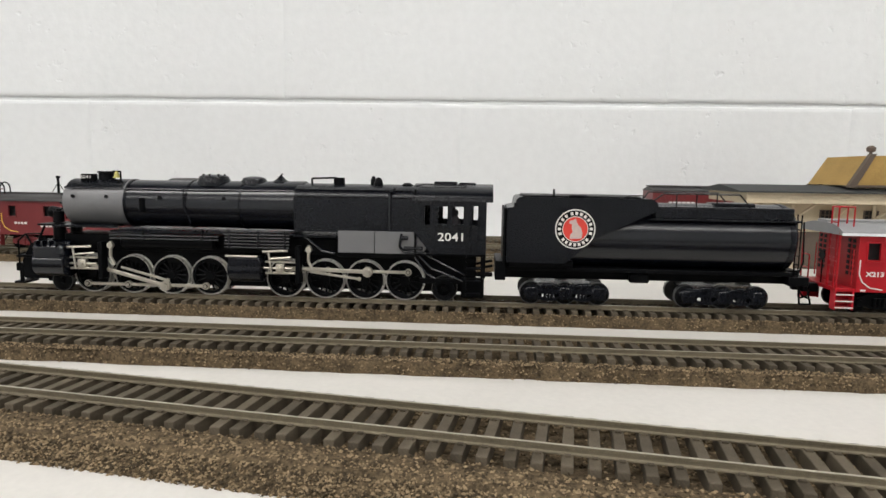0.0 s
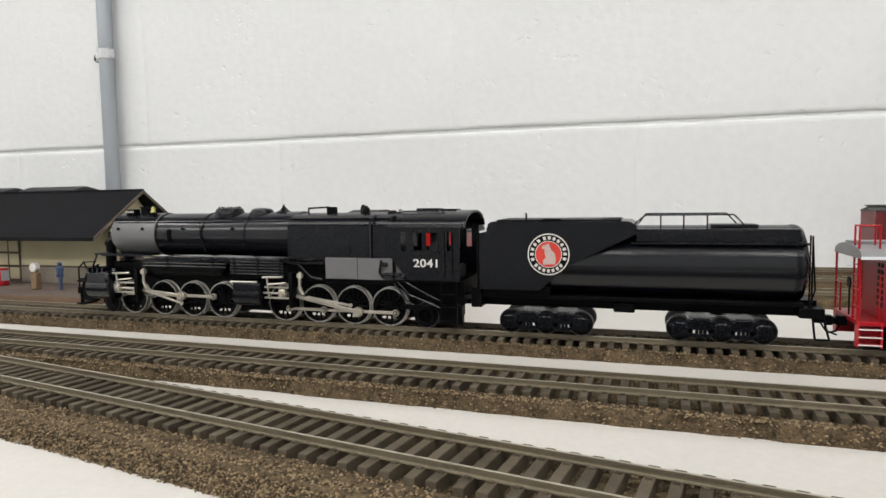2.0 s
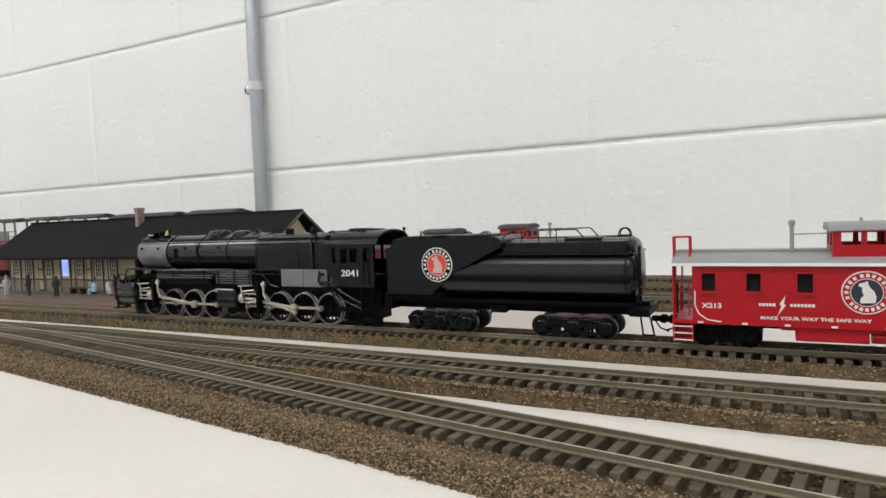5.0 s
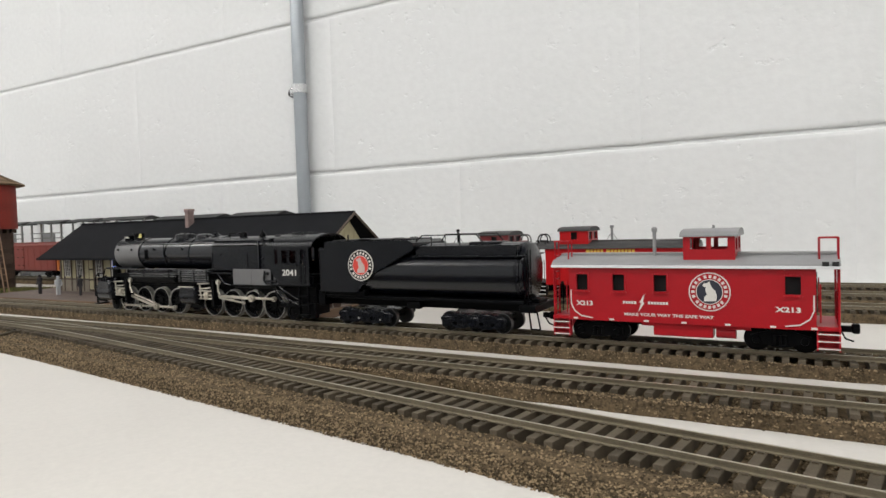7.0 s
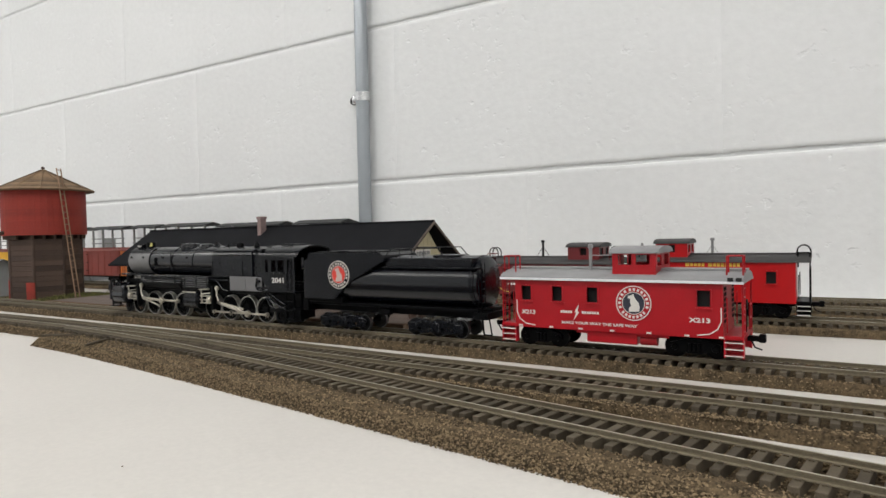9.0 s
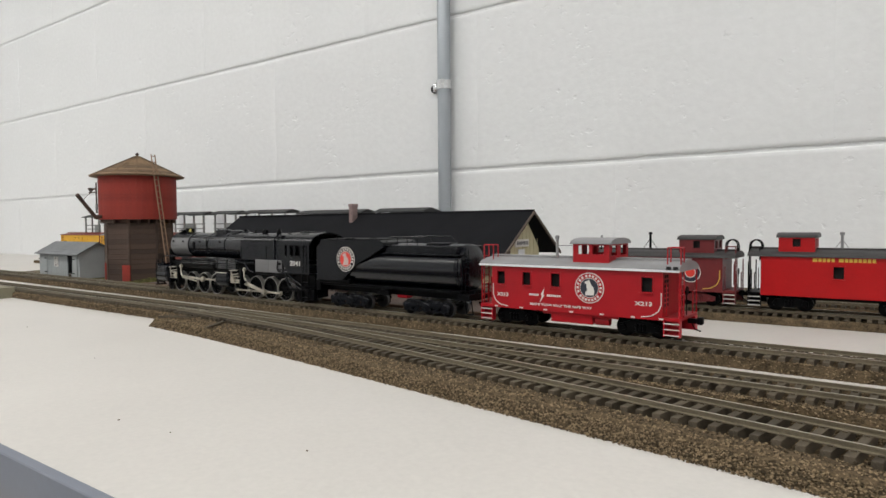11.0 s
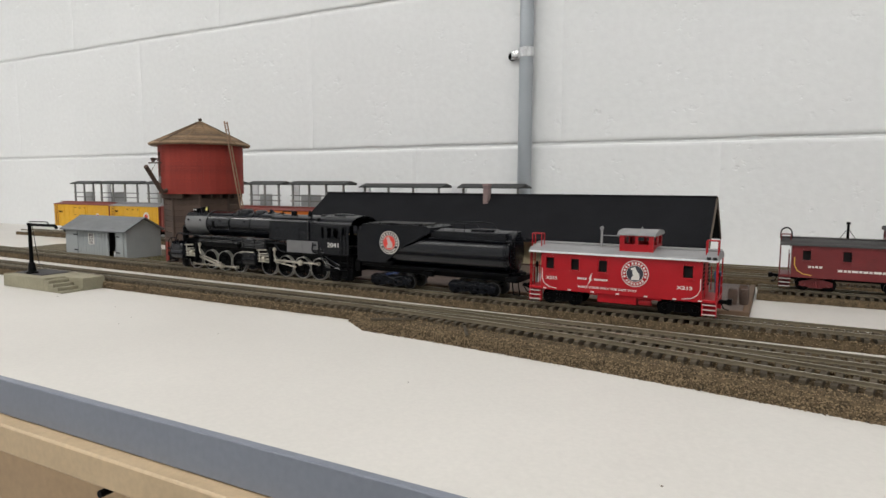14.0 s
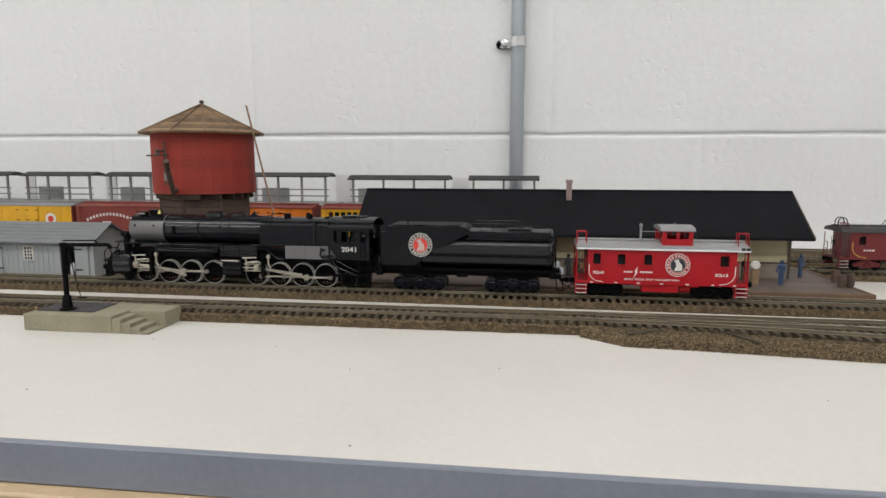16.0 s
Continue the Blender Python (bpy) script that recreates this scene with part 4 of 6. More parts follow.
def tender():
    T = thing("tender", "black model tender with cylindrical tank and round emblem", "tender", train_pose(0))
    bm = prism_y(BM(), [(-31, 21), (-31, 46.2), (-27.5, 46.8), (-27, 50.2), (-25.6, 51.2), (33.5, 51.2), (36.5, 49.6), (36.8, 46), (9, 32.5), (-4, 21)], -18.3, 18.3)
    body = part("coal_bunker", bm, BLACK, T, smooth=20)
    part("bulkhead", box(BM(), -32.6, -31.2, -17.6, 17.6, 20, 45.8, 0.5), BLACKM, body)
    part("coal_load", box(BM(), -24, 30, -15, 15, 50.8, 52.0, 0.5), BLACKM, body, "dark coal load")
    arc = [(16.9 * math.cos(a), 33.0 + 15.9 * math.sin(a)) for a in np.linspace(0, 2 * math.pi, 40, endpoint=False)]
    bm = prism_x(BM(), arc, -10, 99)
    lathe(bm, (99, 0, 33), (1, 0, 0), [(0, 15.9), (1.5, 15.0), (2.6, 12), (3.2, 6), (3.4, 1)], 32)
    tank = part("water_tank", bm, BLACKG, T, "satin black cylindrical tank", smooth=30)
    part("tank_seam", prism_x(BM(), [(17.15 * math.cos(a), 33.0 + 16.15 * math.sin(a)) for a in np.linspace(0, 2 * math.pi, 40, endpoint=False)], 96.5, 98.2), BLACK, tank, smooth=30)
    bm = box(BM(), 36, 98, -15.2, 15.2, 42.2, 47.8, 0.5)
    box(bm, 34, 101, -16.6, 16.6, 41.5, 42.4, 0.2)
    part("deck_box", bm, BLACK, T)
    part("skirt", box(BM(), -30, 0, -15.5, 15.5, 18.5, 22, 0.4), BLACKM, T)
    part("hatch", box(BM(), 66, 84, -7, 7, 47.6, 49.4, 0.4), BLACK, T)
    bm = tube(BM(), [(36, -13.5, 48), (36, -13.5, 50.5), (40, -13.5, 53.6), (74, -13.5, 53.6), (79, -13.5, 48)], 0.35, 6)
    for x in (46, 55, 64):
        cyl(bm, (x, -13.5, 47.5), (x, -13.5, 53.6), 0.3, 6)
    part("deck_rail", bm, BLACK, T)
    part("deck_rail", tube(BM(), [(36, 13.5, 48), (40, 13.5, 53.6), (74, 13.5, 53.6), (79, 13.5, 48)], 0.35, 6), BLACK, T)
    part("bunker_rail", tube(BM(), [(30, -17, 51), (30, -17, 52.6), (24, -17, 52.6), (20, -17, 51)], 0.3, 6), BLACK, T)
    bm = BM()
    cyl(bm, (-10, -16.5, 51), (-10, -16.5, 55), 0.45, 6)
    box(bm, -3, 5, -16.5, -13, 51, 52.4, 0.3)
    box(bm, -28, -25, -17, -14, 46.6, 48.5, 0.2)
    part("bunker_fitting", bm, BLACKM, T)
    bm = BM()
    box(bm, -34, 106, -6, 6, 12, 18.6, 0.3)
    box(bm, -33, 100, -13.5, 13.5, 16.6, 18.4, 0.2)
    box(bm, 27, 36, -12, -8, 11.6, 16, 0.6)
    box(bm, 98, 107, -14.5, 14.5, 12.5, 16.5, 0.3)
    box(bm, -36, -31, -15, 15, 12, 21, 0.3)
    cyl(bm, (-37, -10, 18), (-46, -8, 16), 0.7, 8)
    cyl(bm, (-37, -5, 13), (-46, -5, 13), 1.2, 8)
    cyl(bm, (-37, 8, 18), (-46, 8, 16), 0.7, 8)
    part("underframe", bm, BLACKM, T)
    bm = BM()
    box(bm, 106, 115, -1.4, 1.4, 8.6, 11.2, 0.3)
    box(bm, 114, 118, -2.2, 1.6, 8.0, 12.0, 0.5)
    tube(bm, [(107, -3, 11), (110, -3, 6), (114, -3, 4.4)], 0.4, 6)
    tube(bm, [(107, -12, 12.6), (109, -13, 4), (104, -13, 4), (103, -13, 12.6)], 0.45, 6)
    part("coupler", bm, BLACKM, T)
    bm = BM()
    for y in (-12.5, -8.5):
        tube(bm, [(102.6, y, 16), (102.6, y, 45)], 0.35, 6)
    for k in range(7):
        cyl(bm, (102.6, -12.5, 18 + 4 * k), (102.6, -8.5, 18 + 4 * k), 0.3, 6)
    tube(bm, [(101, -15.5, 17), (103, -15.8, 24), (102, -15.6, 42)], 0.35, 6)
    part("ladder", bm, BLACKM, T)
    truck_frame(T, -22.5, 17.5, (-18.5, -2.4, 13.0), BLACK)
    truck_frame(T, 50, 90, (54.1, 70.6, 86.2), BLACK)
    for x in (-18.5, -2.4, 13.0, 54.1, 70.6, 86.2):
        small_wheelset(T, x, 5.5)
    herald(T, 0, -18.3, 37.0, 9.1, REDH, GOATP, BLACKM)
    return T


def caboose_body(C, x0, x1, zb, zt, hw, body_mat, roof_mat, holes, trim):
    """Board sides with openings, ends, floor and an arched roof."""
    for side in (-1, 1):
        y0, y1 = sorted((side * hw, side * (hw - 0.9)))
        bm = wall_with_openings(BM(), x0, x1, zb, zt, y0, y1, holes)
        w = part("side_wall", bm, body_mat, C, smooth=0)
        for a, b, c, d in holes:
            bm = BM()
            f0, f1 = sorted((side * (hw + 0.35), side * (hw - 0.5)))
            box(bm, a - 0.6, a, f0, f1, c - 0.6, d + 0.6)
            box(bm, b, b + 0.6, f0, f1, c - 0.6, d + 0.6)
            box(bm, a, b, f0, f1, c - 0.6, c)
            box(bm, a, b, f0, f1, d, d + 0.6)
            box(bm, a - 0.9, b + 0.9, min(f0, f0 + side * 0.4), max(f1, f1 + side * 0.4), c - 1.1, c - 0.6)
            part("window_frame", bm, body_mat, w)
    for x in (x0, x1 - 0.9):
        bm = wall_with_openings(BM(), x, x + 0.9, zb, zt, -hw + 0.9, hw - 0.9, [])
        part("end_wall", bm, body_mat, C, smooth=0)
    # near-black block added inside, standing in for shade behind the window openings
    part("partition", box(BM(), x0 + 1.2, x1 - 1.2, -hw + 3.4, hw - 3.4, zb + 1.2, zt - 0.6), DARKIN, C)
    part("floor_pan", box(BM(), x0 + 0.9, x1 - 0.9, -hw + 0.9, hw - 0.9, zb, zb + 1.0), DARKIN, C)
    arc = [((hw + 1.3) * math.cos(a), zt - 0.2 + 4.4 * math.sin(a)) for a in np.linspace(0, math.pi, 13)]
    part("roof", prism_x(BM(), arc + [(-hw - 1.3, zt - 0.9), (hw + 1.3, zt - 0.9)], x0 - 8.4, x1 + 8.6), roof_mat, C, "roof in a lighter paint" if trim else "", smooth=30)


def cupola(C, x0, x1, z0, z1, hw, body_mat, roof_mat, single=False):
    q = (x1 - x0) / 2
    holes = [(x0 + q - 2.4, x0 + q + 2.4, z0 + 2.6, z1 - 1.6)] if single else [(x0 + 3.0, x0 + q - 1.0, z0 + 3.2, z1 - 1.4), (x0 + q + 1.0, x1 - 3.0, z0 + 3.2, z1 - 1.4)]
    cup = part("cupola", box(BM(), x0 + 0.9, x1 - 0.9, -hw + 0.9, hw - 0.9, z0 - 1, z0 + 0.4), DARKIN, C)
    for side in (-1, 1):
        y0, y1 = sorted((side * hw, side * (hw - 0.8)))
        part("cupola_side", wall_with_openings(BM(), x0, x1, z0 - 3.5, z1, y0, y1, holes), body_mat, cup, smooth=0)
    for x in (x0, x1 - 0.8):
        bm = BM()
        box(bm, x, x + 0.8, -hw + 0.8, hw - 0.8, z0 - 3.5, z0 + 2.4)
        box(bm, x, x + 0.8, -hw + 0.8, hw - 0.8, z1 - 1.6, z1)
        for a, b in ((-hw + 0.8, -hw + 3), (-3, 3), (hw - 3, hw - 0.8)):
            box(bm, x, x + 0.8, a, b, z0 + 2.4, z1 - 1.6)
        part("cupola_end", bm, body_mat, cup, smooth=0)
    arc = [((hw + 1.0) * math.cos(a), z1 + 2.8 * math.sin(a)) for a in np.linspace(0, math.pi, 11)]
    part("cupola_roof", prism_x(BM(), arc + [(-hw - 1.0, z1 - 0.7), (hw + 1.0, z1 - 0.7)], x0 - 1.4, x1 + 1.4), roof_mat, cup, smooth=30)


def platform_end(C, x, d, paint, roofz, step_mat, rail_mat):
    """End platform with steps, railings and roof ladder. d is the outward way, -1 or 1."""
    a, b = sorted((x, x + 8.6 * d))
    p = part("end_platform", box(BM(), a, b, -16.5, 16.5, 10.8, 12.6, 0.2), rail_mat, C)
    for side in (-1, 1):
        y0, y1 = sorted((side * 16.8, side * 12.8))
        for z in (3.2, 6.2, 9.2):
            part("step", box(BM(), a + 0.4, b - 0.2, y0, y1, z, z + 0.55), step_mat, p)
        for xx in (a + 0.1, b - 0.7):
            part("step_side", box(BM(), xx, xx + 0.6, y0, y1, 2.6, 12.2), step_mat, p)
        y0, y1 = sorted((side * 12.9, side * 12.5))
        part("step_back", box(BM(), a + 0.5, b - 0.3, y0, y1, 3, 12), step_mat, p)
        y0, y1 = sorted((side * 16.95, side * 16.75))
        for z in (3.2, 6.2, 9.2):
            part("tread_edge", box(BM(), a + 0.4, b - 0.2, y0, y1, z + 0.1, z + 0.6), WHITE, p)
    e = x + 8.0 * d
    for y in (-16, -9, 9, 16):
        part("railing_post", tube(BM(), [(e, y, 12), (e, y, 24.5)], 0.38, 6), rail_mat, p)
    for z in (18, 24.5):
        part("railing", tube(BM(), [(e, -16, z), (e, -9, z)], 0.32, 6), rail_mat, p)
        part("railing", tube(BM(), [(e, 9, z), (e, 16, z)], 0.32, 6), rail_mat, p)
    for y in (-16, 16):
        part("roof_post", tube(BM(), [(e, y, 12), (e, y, roofz)], 0.45, 6), rail_mat, p)
        part("grab_iron", tube(BM(), [(x + 1.5 * d, y, 14), (x + 1.5 * d, y, 30)], 0.3, 6), rail_mat, p)
    bm = BM()
    for y in (-13.5, -8.0):
        tube(bm, [(e, y, 12), (e, y, roofz + 10.5)], 0.38, 6)
    tube(bm, [(e, -13.5, roofz + 10.5), (e - 6.8 * d, -13.5, roofz + 10.5), (e - 6.8 * d, -13.5, roofz + 1)], 0.38, 6)
    tube(bm, [(e, -8, roofz + 10.5), (e - 6.8 * d, -8, roofz + 10.5), (e - 6.8 * d, -8, roofz + 1)], 0.38, 6)
    tube(bm, [(e, -13.5, roofz + 10.5), (e, -8, roofz + 10.5)], 0.38, 6)
    for k in range(8):
        cyl(bm, (e, -13.5, 14 + 4 * k), (e, -8, 14 + 4 * k), 0.3, 6)
    part("roof_ladder", bm, rail_mat, p)
    bm = BM()
    cyl(bm, (e, -3, 13), (e, -3, 27), 0.35, 6)
    lathe(bm, (e, -3, 26), (d, 0, 0), [(0, 2.4), (0.5, 2.4)], 14)
    box(bm, min(e, e + 6 * d), max(e, e + 6 * d), -1.3, 1.3, 8.4, 11, 0.3)
    box(bm, min(e + 5 * d, e + 8 * d), max(e + 5 * d, e + 8 * d), -2.2, 1.4, 8, 12, 0.5)
    tube(bm, [(e, 2.5, 11), (e + 3 * d, 2.5, 5), (e + 6 * d, 2.5, 4)], 0.4, 6)
    part("coupler", bm, BLACKM, p)


def freight_truck(C, xa, xb, paint, rolling=True, r=5.3):
    bm = BM()
    m = (xa + xb) / 2
    for side in (-1, 1):
        y = side * 12.0
        prism_y(bm, [(xa - 2.5, 4.0), (xa - 2.5, 7.2), (m - 4, 9.6), (m + 4, 9.6), (xb + 2.5, 7.2), (xb + 2.5, 4.0), (xb - 1, 4.0), (m + 3, 2.6), (m - 3, 2.6), (xa + 1, 4.0)], y - 0.8, y + 0.8)
        for x in (xa, xb):
            lathe(bm, (x, y + side * 0.6, 5.3), (0, side, 0), [(0, 1.8), (1.0, 1.5)], 10)
        for d in (-2, 0, 2):
            cyl(bm, (m + d, y + side * 0.9, 3.6), (m + d, y + side * 0.9, 7.6), 0.9, 8)
    box(bm, m - 2.5, m + 2.5, -11.5, 11.5, 6, 10, 0.3)
    part("truck_frame", bm, paint, C)
    for x in (xa, xb):
        if rolling:
            small_wheelset(C, x, r, shiny=False)
        else:
            e = small_wheelset(C, x, r, shiny=False)
            WHEELS.pop()
            e.matrix_basis = pose(x * MM, 0, r * MM)


def caboose_moving():
    C = thing("caboose", "bright red wooden model caboose with silver roof, last in the train", "caboose", train_pose(0))
    holes = [(129.9, 135.3, 25.6, 33.2), (147.4, 152.8, 25.6, 33.2), (166.2, 171.8, 25.6, 33.2), (219.2, 225.0, 25.6, 33.2)]
    caboose_body(C, 126, 230.4, 11.0, 37.5, 17.2, RED, SILVER, holes, True)
    cupola(C, 178.8, 200.2, 41.5, 51.0, 14.6, RED, SILVER)
    bm = box(BM(), 118, 178.8, -4.5, 4.5, 41.6, 42.6, 0.1)
    box(bm, 200.2, 239, -4.5, 4.5, 41.6, 42.6, 0.1)
    part("running_board", bm, SILVER, C, "silver roof walk")
    for y in (-18.75, 18.15):
        part("roof_edge", box(BM(), 117.4, 239.2, y, y + 0.6, 36.4, 37.6, 0.1), CANW, C, "pale roof edge strip")
    # columns of small dark plates on both end walls
    for x in (125.6, 230.35):
        for y in (-14.4, -10.6, 10.0, 13.8):
            for k in range(7):
                part("end_slot", box(BM(), x, x + 0.45, y, y + 1.8, 18 + 2.5 * k, 19.6 + 2.5 * k), DARKIN, C)
    bm = lathe(BM(), (164.7, -6, 40.5), (0, 0, 1), [(0, 1.2), (0.2, 0.85), (12.2, 0.85), (12.4, 1.3), (14, 1.3), (14.6, 0.6)], 14)
    tube(bm, [(164.7, -6, 49), (179, -6, 49.2)], 0.3, 6)
    lathe(bm, (190, 0, 51.6), (0, 0, 1), [(0, 1), (2.2, 0.7), (3.6, 0.5)], 10)
    part("smoke_pipe", bm, SILVER, C)
    bm = box(BM(), 126, 230.4, -8, 8, 8.6, 11, 0.2)
    part("underframe", bm, BLACKM, C)
    bm = box(BM(), 165.5, 191, -15.8, -8, 5.2, 10.9, 0.3)
    box(bm, 160, 206, -15.4, -14.2, 9.4, 10.9, 0.1)
    cyl(bm, (192, -12, 7.4), (200, -12, 7.4), 2.4, 14)
    part("equipment_box", bm, RED, C)
    platform_end(C, 126, -1, RED, 38.5, REDG, RED)
    platform_end(C, 230.4, 1, RED, 38.5, REDG, RED)
    freight_truck(C, 130.4, 148, BLACKM)
    freight_truck(C, 208, 226.2, BLACKM)
    herald(C, 189.9, -17.25, 26.0, 8.6, NAVY, WHITE, RED)
    lettering("car_number", "X213", 2.9, front(133.8, -17.2, 19.1), WHITE, C, 8.0, bold=0.1)
    lettering("car_number", "X213", 2.9, front(220.4, -17.2, 19.1), WHITE, C, 9.4, bold=0.1)
    lettering("safety_motto", "MAKE YOUR WAY THE SAFE WAY", 1.9, front(172, -17.2, 14.6), WHITE, C, 39, bold=0.05)
    bm = bars(BM(), 152, -17.2, 19.6, (1, 1, 1, 1, 1), 1.2, 0.3)
    bars(bm, 163.5, -17.2, 19.6, (1, 1, 1, 1, 1, 1, 1), 1.2, 0.3)
    prism_y(bm, [(159.0, 15.8), (160.4, 20.0), (159.6, 20.4), (162.0, 24.4), (161.2, 20.6), (162.0, 20.2)], -17.35, -17.15)
    part("marking", bm, WHITE, C)
    for cx, s in ((127, 1), (229.6, -1)):
        bm = BM()
        pts = [(cx, 25.5), (cx, 19), (cx + 1.5 * s, 15.5), (cx + 5 * s, 13), (cx + 10.5 * s, 12.2)]
        for a, b in zip(pts[:-1], pts[1:]):
            cyl(bm, (a[0], -17.25, a[1]), (b[0], -17.25, b[1]), 0.3, 6)
        part("corner_stripe", bm, WHITE, C)
    bm = BM()
    for x in (128, 145.5, 161.5, 178, 196, 213.5, 228.5):
        box(bm, x, x + 2.2, -17.5, -17.1, 11.4, 12.2)
    part("journal_mark", bm, WHITE, C)
    bm = BM()
    for x in (236, 232.5):
        box(bm, x, x + 2.4, -18.9, -18.4, 37.6, 39.4)
    part("marker_plate", bm, DARKIN, C)
    return C


# ---- motion of the train and of its wheels and rods ----
def motions():
    for ob in (LOCO, TENDER, CABOOSE):
        walk(ob, [(t, train_pose(t)) for t in range(17)])
    steps = [i / 10 for i in range(161)]
    for wheel, x, r, roll_r, phase in WHEELS:
        rows = [(t, pose(x * MM, 0, r * MM, 0, -(phase + math.degrees((TRAIN[0][1] - train_x(t)) / roll_r)), 0)) for t in steps]
        walk(wheel, rows)
    for rod, kind, group, side in RODS:
        rows = []
        lag = 0.0 if side < 0 else 90.0
        for t in steps:
            a = radians(PHASE[group] + lag) + (TRAIN[0][1] - train_x(t)) / TREAD
            dx, dz = CRANK * math.cos(a), CRANK * math.sin(a)
            px = DRIVERS[group + 2] + dx
            cx = px - math.sqrt(42.0 ** 2 - (dz - 5.6) ** 2)
            if kind == "side":
                rows.append((t, pose(dx * MM, 0, (DR + dz) * MM)))
            elif kind == "main":
                tilt = math.degrees(math.atan2(dz - 5.6, px - cx))
                rows.append((t, pose(cx * MM, 0, 15.0 * MM, 0, -tilt, 0)))
            elif kind == "cross":
                rows.append((t, pose(cx * MM, 0, 15.0 * MM)))
            else:
                b = a + radians(65)
                ex, ez = DRIVERS[group + 2] + 2.2 * math.cos(b), DR + 2.2 * math.sin(b)
                hx = ex - 24.0 * math.cos(math.asin((ez - 14.0) / 24.0))
                rows.append((t, pose(hx * MM, 0, 14.0 * MM, 0, -math.degrees(math.atan2(ez - 14.0, ex - hx)), 0)))
        walk(rod, rows)
# ---- standing rolling stock ----
def caboose_standing(label, x0, paint, roof, cup_at, emblem_at, arch, gold):
    C = thing("caboose", label, "caboose", pose(x0 * MM, lane_back(0) * MM, ZR * MM), "standing cabooses")
    n, up = (100, 2.0) if gold else (94, 0.0)
    holes = [(16, 21.5, 25, 32.5), (43, 48.5, 25, 32.5)] if cup_at > 40 else [(52, 58, 24, 32), (91, 97, 24, 32)]
    caboose_body(C, 8.4, 8.4 + n, 11.0, 37.0 + up, 17.0, paint, roof, holes, True)
    cw = 25 if up == 0 else 22
    cupola(C, cup_at, cup_at + cw, 40.5 + up, 50.0 + up, 14.0, paint, roof, True)
    # added near-black filling: the cupola's inner shade as a solid box
    part("cupola_lining", box(BM(), cup_at + 1.2, cup_at + cw - 1.2, -11, 11, 41.0 + up, 49.6 + up), DARKIN, C)
    part("running_board", box(BM(), 0, n + 16, -4.5, 4.5, 41.0 + up, 42.0 + up, 0.1), roof, C)
    part("underframe", box(BM(), 8.4, n + 8, -8, 8, 8.4, 11, 0.2), BLACKM, C)
    for k, d in ((8.4, -1), (8.4 + n, 1)):
        platform_end(C, k, d, paint, 34.0, paint if not gold else BLACKM, BLACKM if gold else paint)
        bm = BM()
        e = k + 4.5 * d
        for y in (-9, -3):
            tube(bm, [(e - 4, y, 41)] + [(e + 4 * math.cos(a), y, 45 + 4.5 * math.sin(a)) for a in np.linspace(math.pi, 0, 9)] + [(e + 4, y, 41)], 0.5, 6)
        part("roof_grab", bm, BLACKM, C)
    freight_truck(C, 17, 35, paint if not gold else BLACKM, rolling=False)
    freight_truck(C, n - 18, n, paint if not gold else BLACKM, rolling=False)
    bm = lathe(BM(), (46 if cup_at > 40 else 56, -3, 40), (0, 0, 1), [(0, 1.0), (13, 0.9), (13.2, 1.6), (15, 1.4)], 12)
    tube(bm, [(46 if cup_at > 40 else 56, -3, 50), (40 if cup_at > 40 else 62, -3, 41)], 0.25, 6)
    tube(bm, [(46 if cup_at > 40 else 56, -3, 50), (52 if cup_at > 40 else 50, -3, 41)], 0.25, 6)
    part("smoke_pipe", bm, BLACKM if cup_at > 40 else SILVER, C)
    if gold:
        bm = bars(BM(), 40, -17.0, 35.2, (2.6, 1.8, 1.8, 1.8, 1.8), 2.4, 0.7)
        bars(bm, 55, -17.0, 35.2, (2.6, 1.8, 1.8, 1.8, 1.8, 1.8, 1.8, 1.8), 2.4, 0.7)
        part("marking", bm, GOLD, C, "gold lettering bars")
    else:
        h = part("emblem", lathe(BM(), (emblem_at, -17.0, 25), (0, -1, 0), [(0, 7.4), (0.25, 7.4)], 32), WHITE, C, "round pale emblem")
        part("field", lathe(BM(), (emblem_at, -17.25, 25), (0, -1, 0), [(0, 3.4), (0.15, 3.4)], 24), REDH, h)
        part("mark", ring(BM(), (emblem_at, -17.25, 25), (0, -1, 0), 4.0, 6.8, 0.12, 32), NAVY, h)
        bm = bars(BM(), 40, -17.0, 17, (3, 2, 2, 4, 2, 3, 2, 5, 2, 3), 1.6, 0.7)
        bars(bm, 20, -17.0, 19, (2, 1.4, 2, 2), 1.6, 0.7)
        part("marking", bm, WHITE, C)
    if arch:
        for cx, s in ((10.5, 1), (100.5, -1)):
            bm = BM()
            pts = [(cx, 27), (cx, 21), (cx + 2 * s, 16.5), (cx + 6 * s, 14), (cx + 12 * s, 13)]
            for a, b in zip(pts[:-1], pts[1:]):
                cyl(bm, (a[0], -17.05, a[1]), (b[0], -17.05, b[1]), 0.35, 6)
            part("corner_stripe", bm, GOLD, C)
    return C


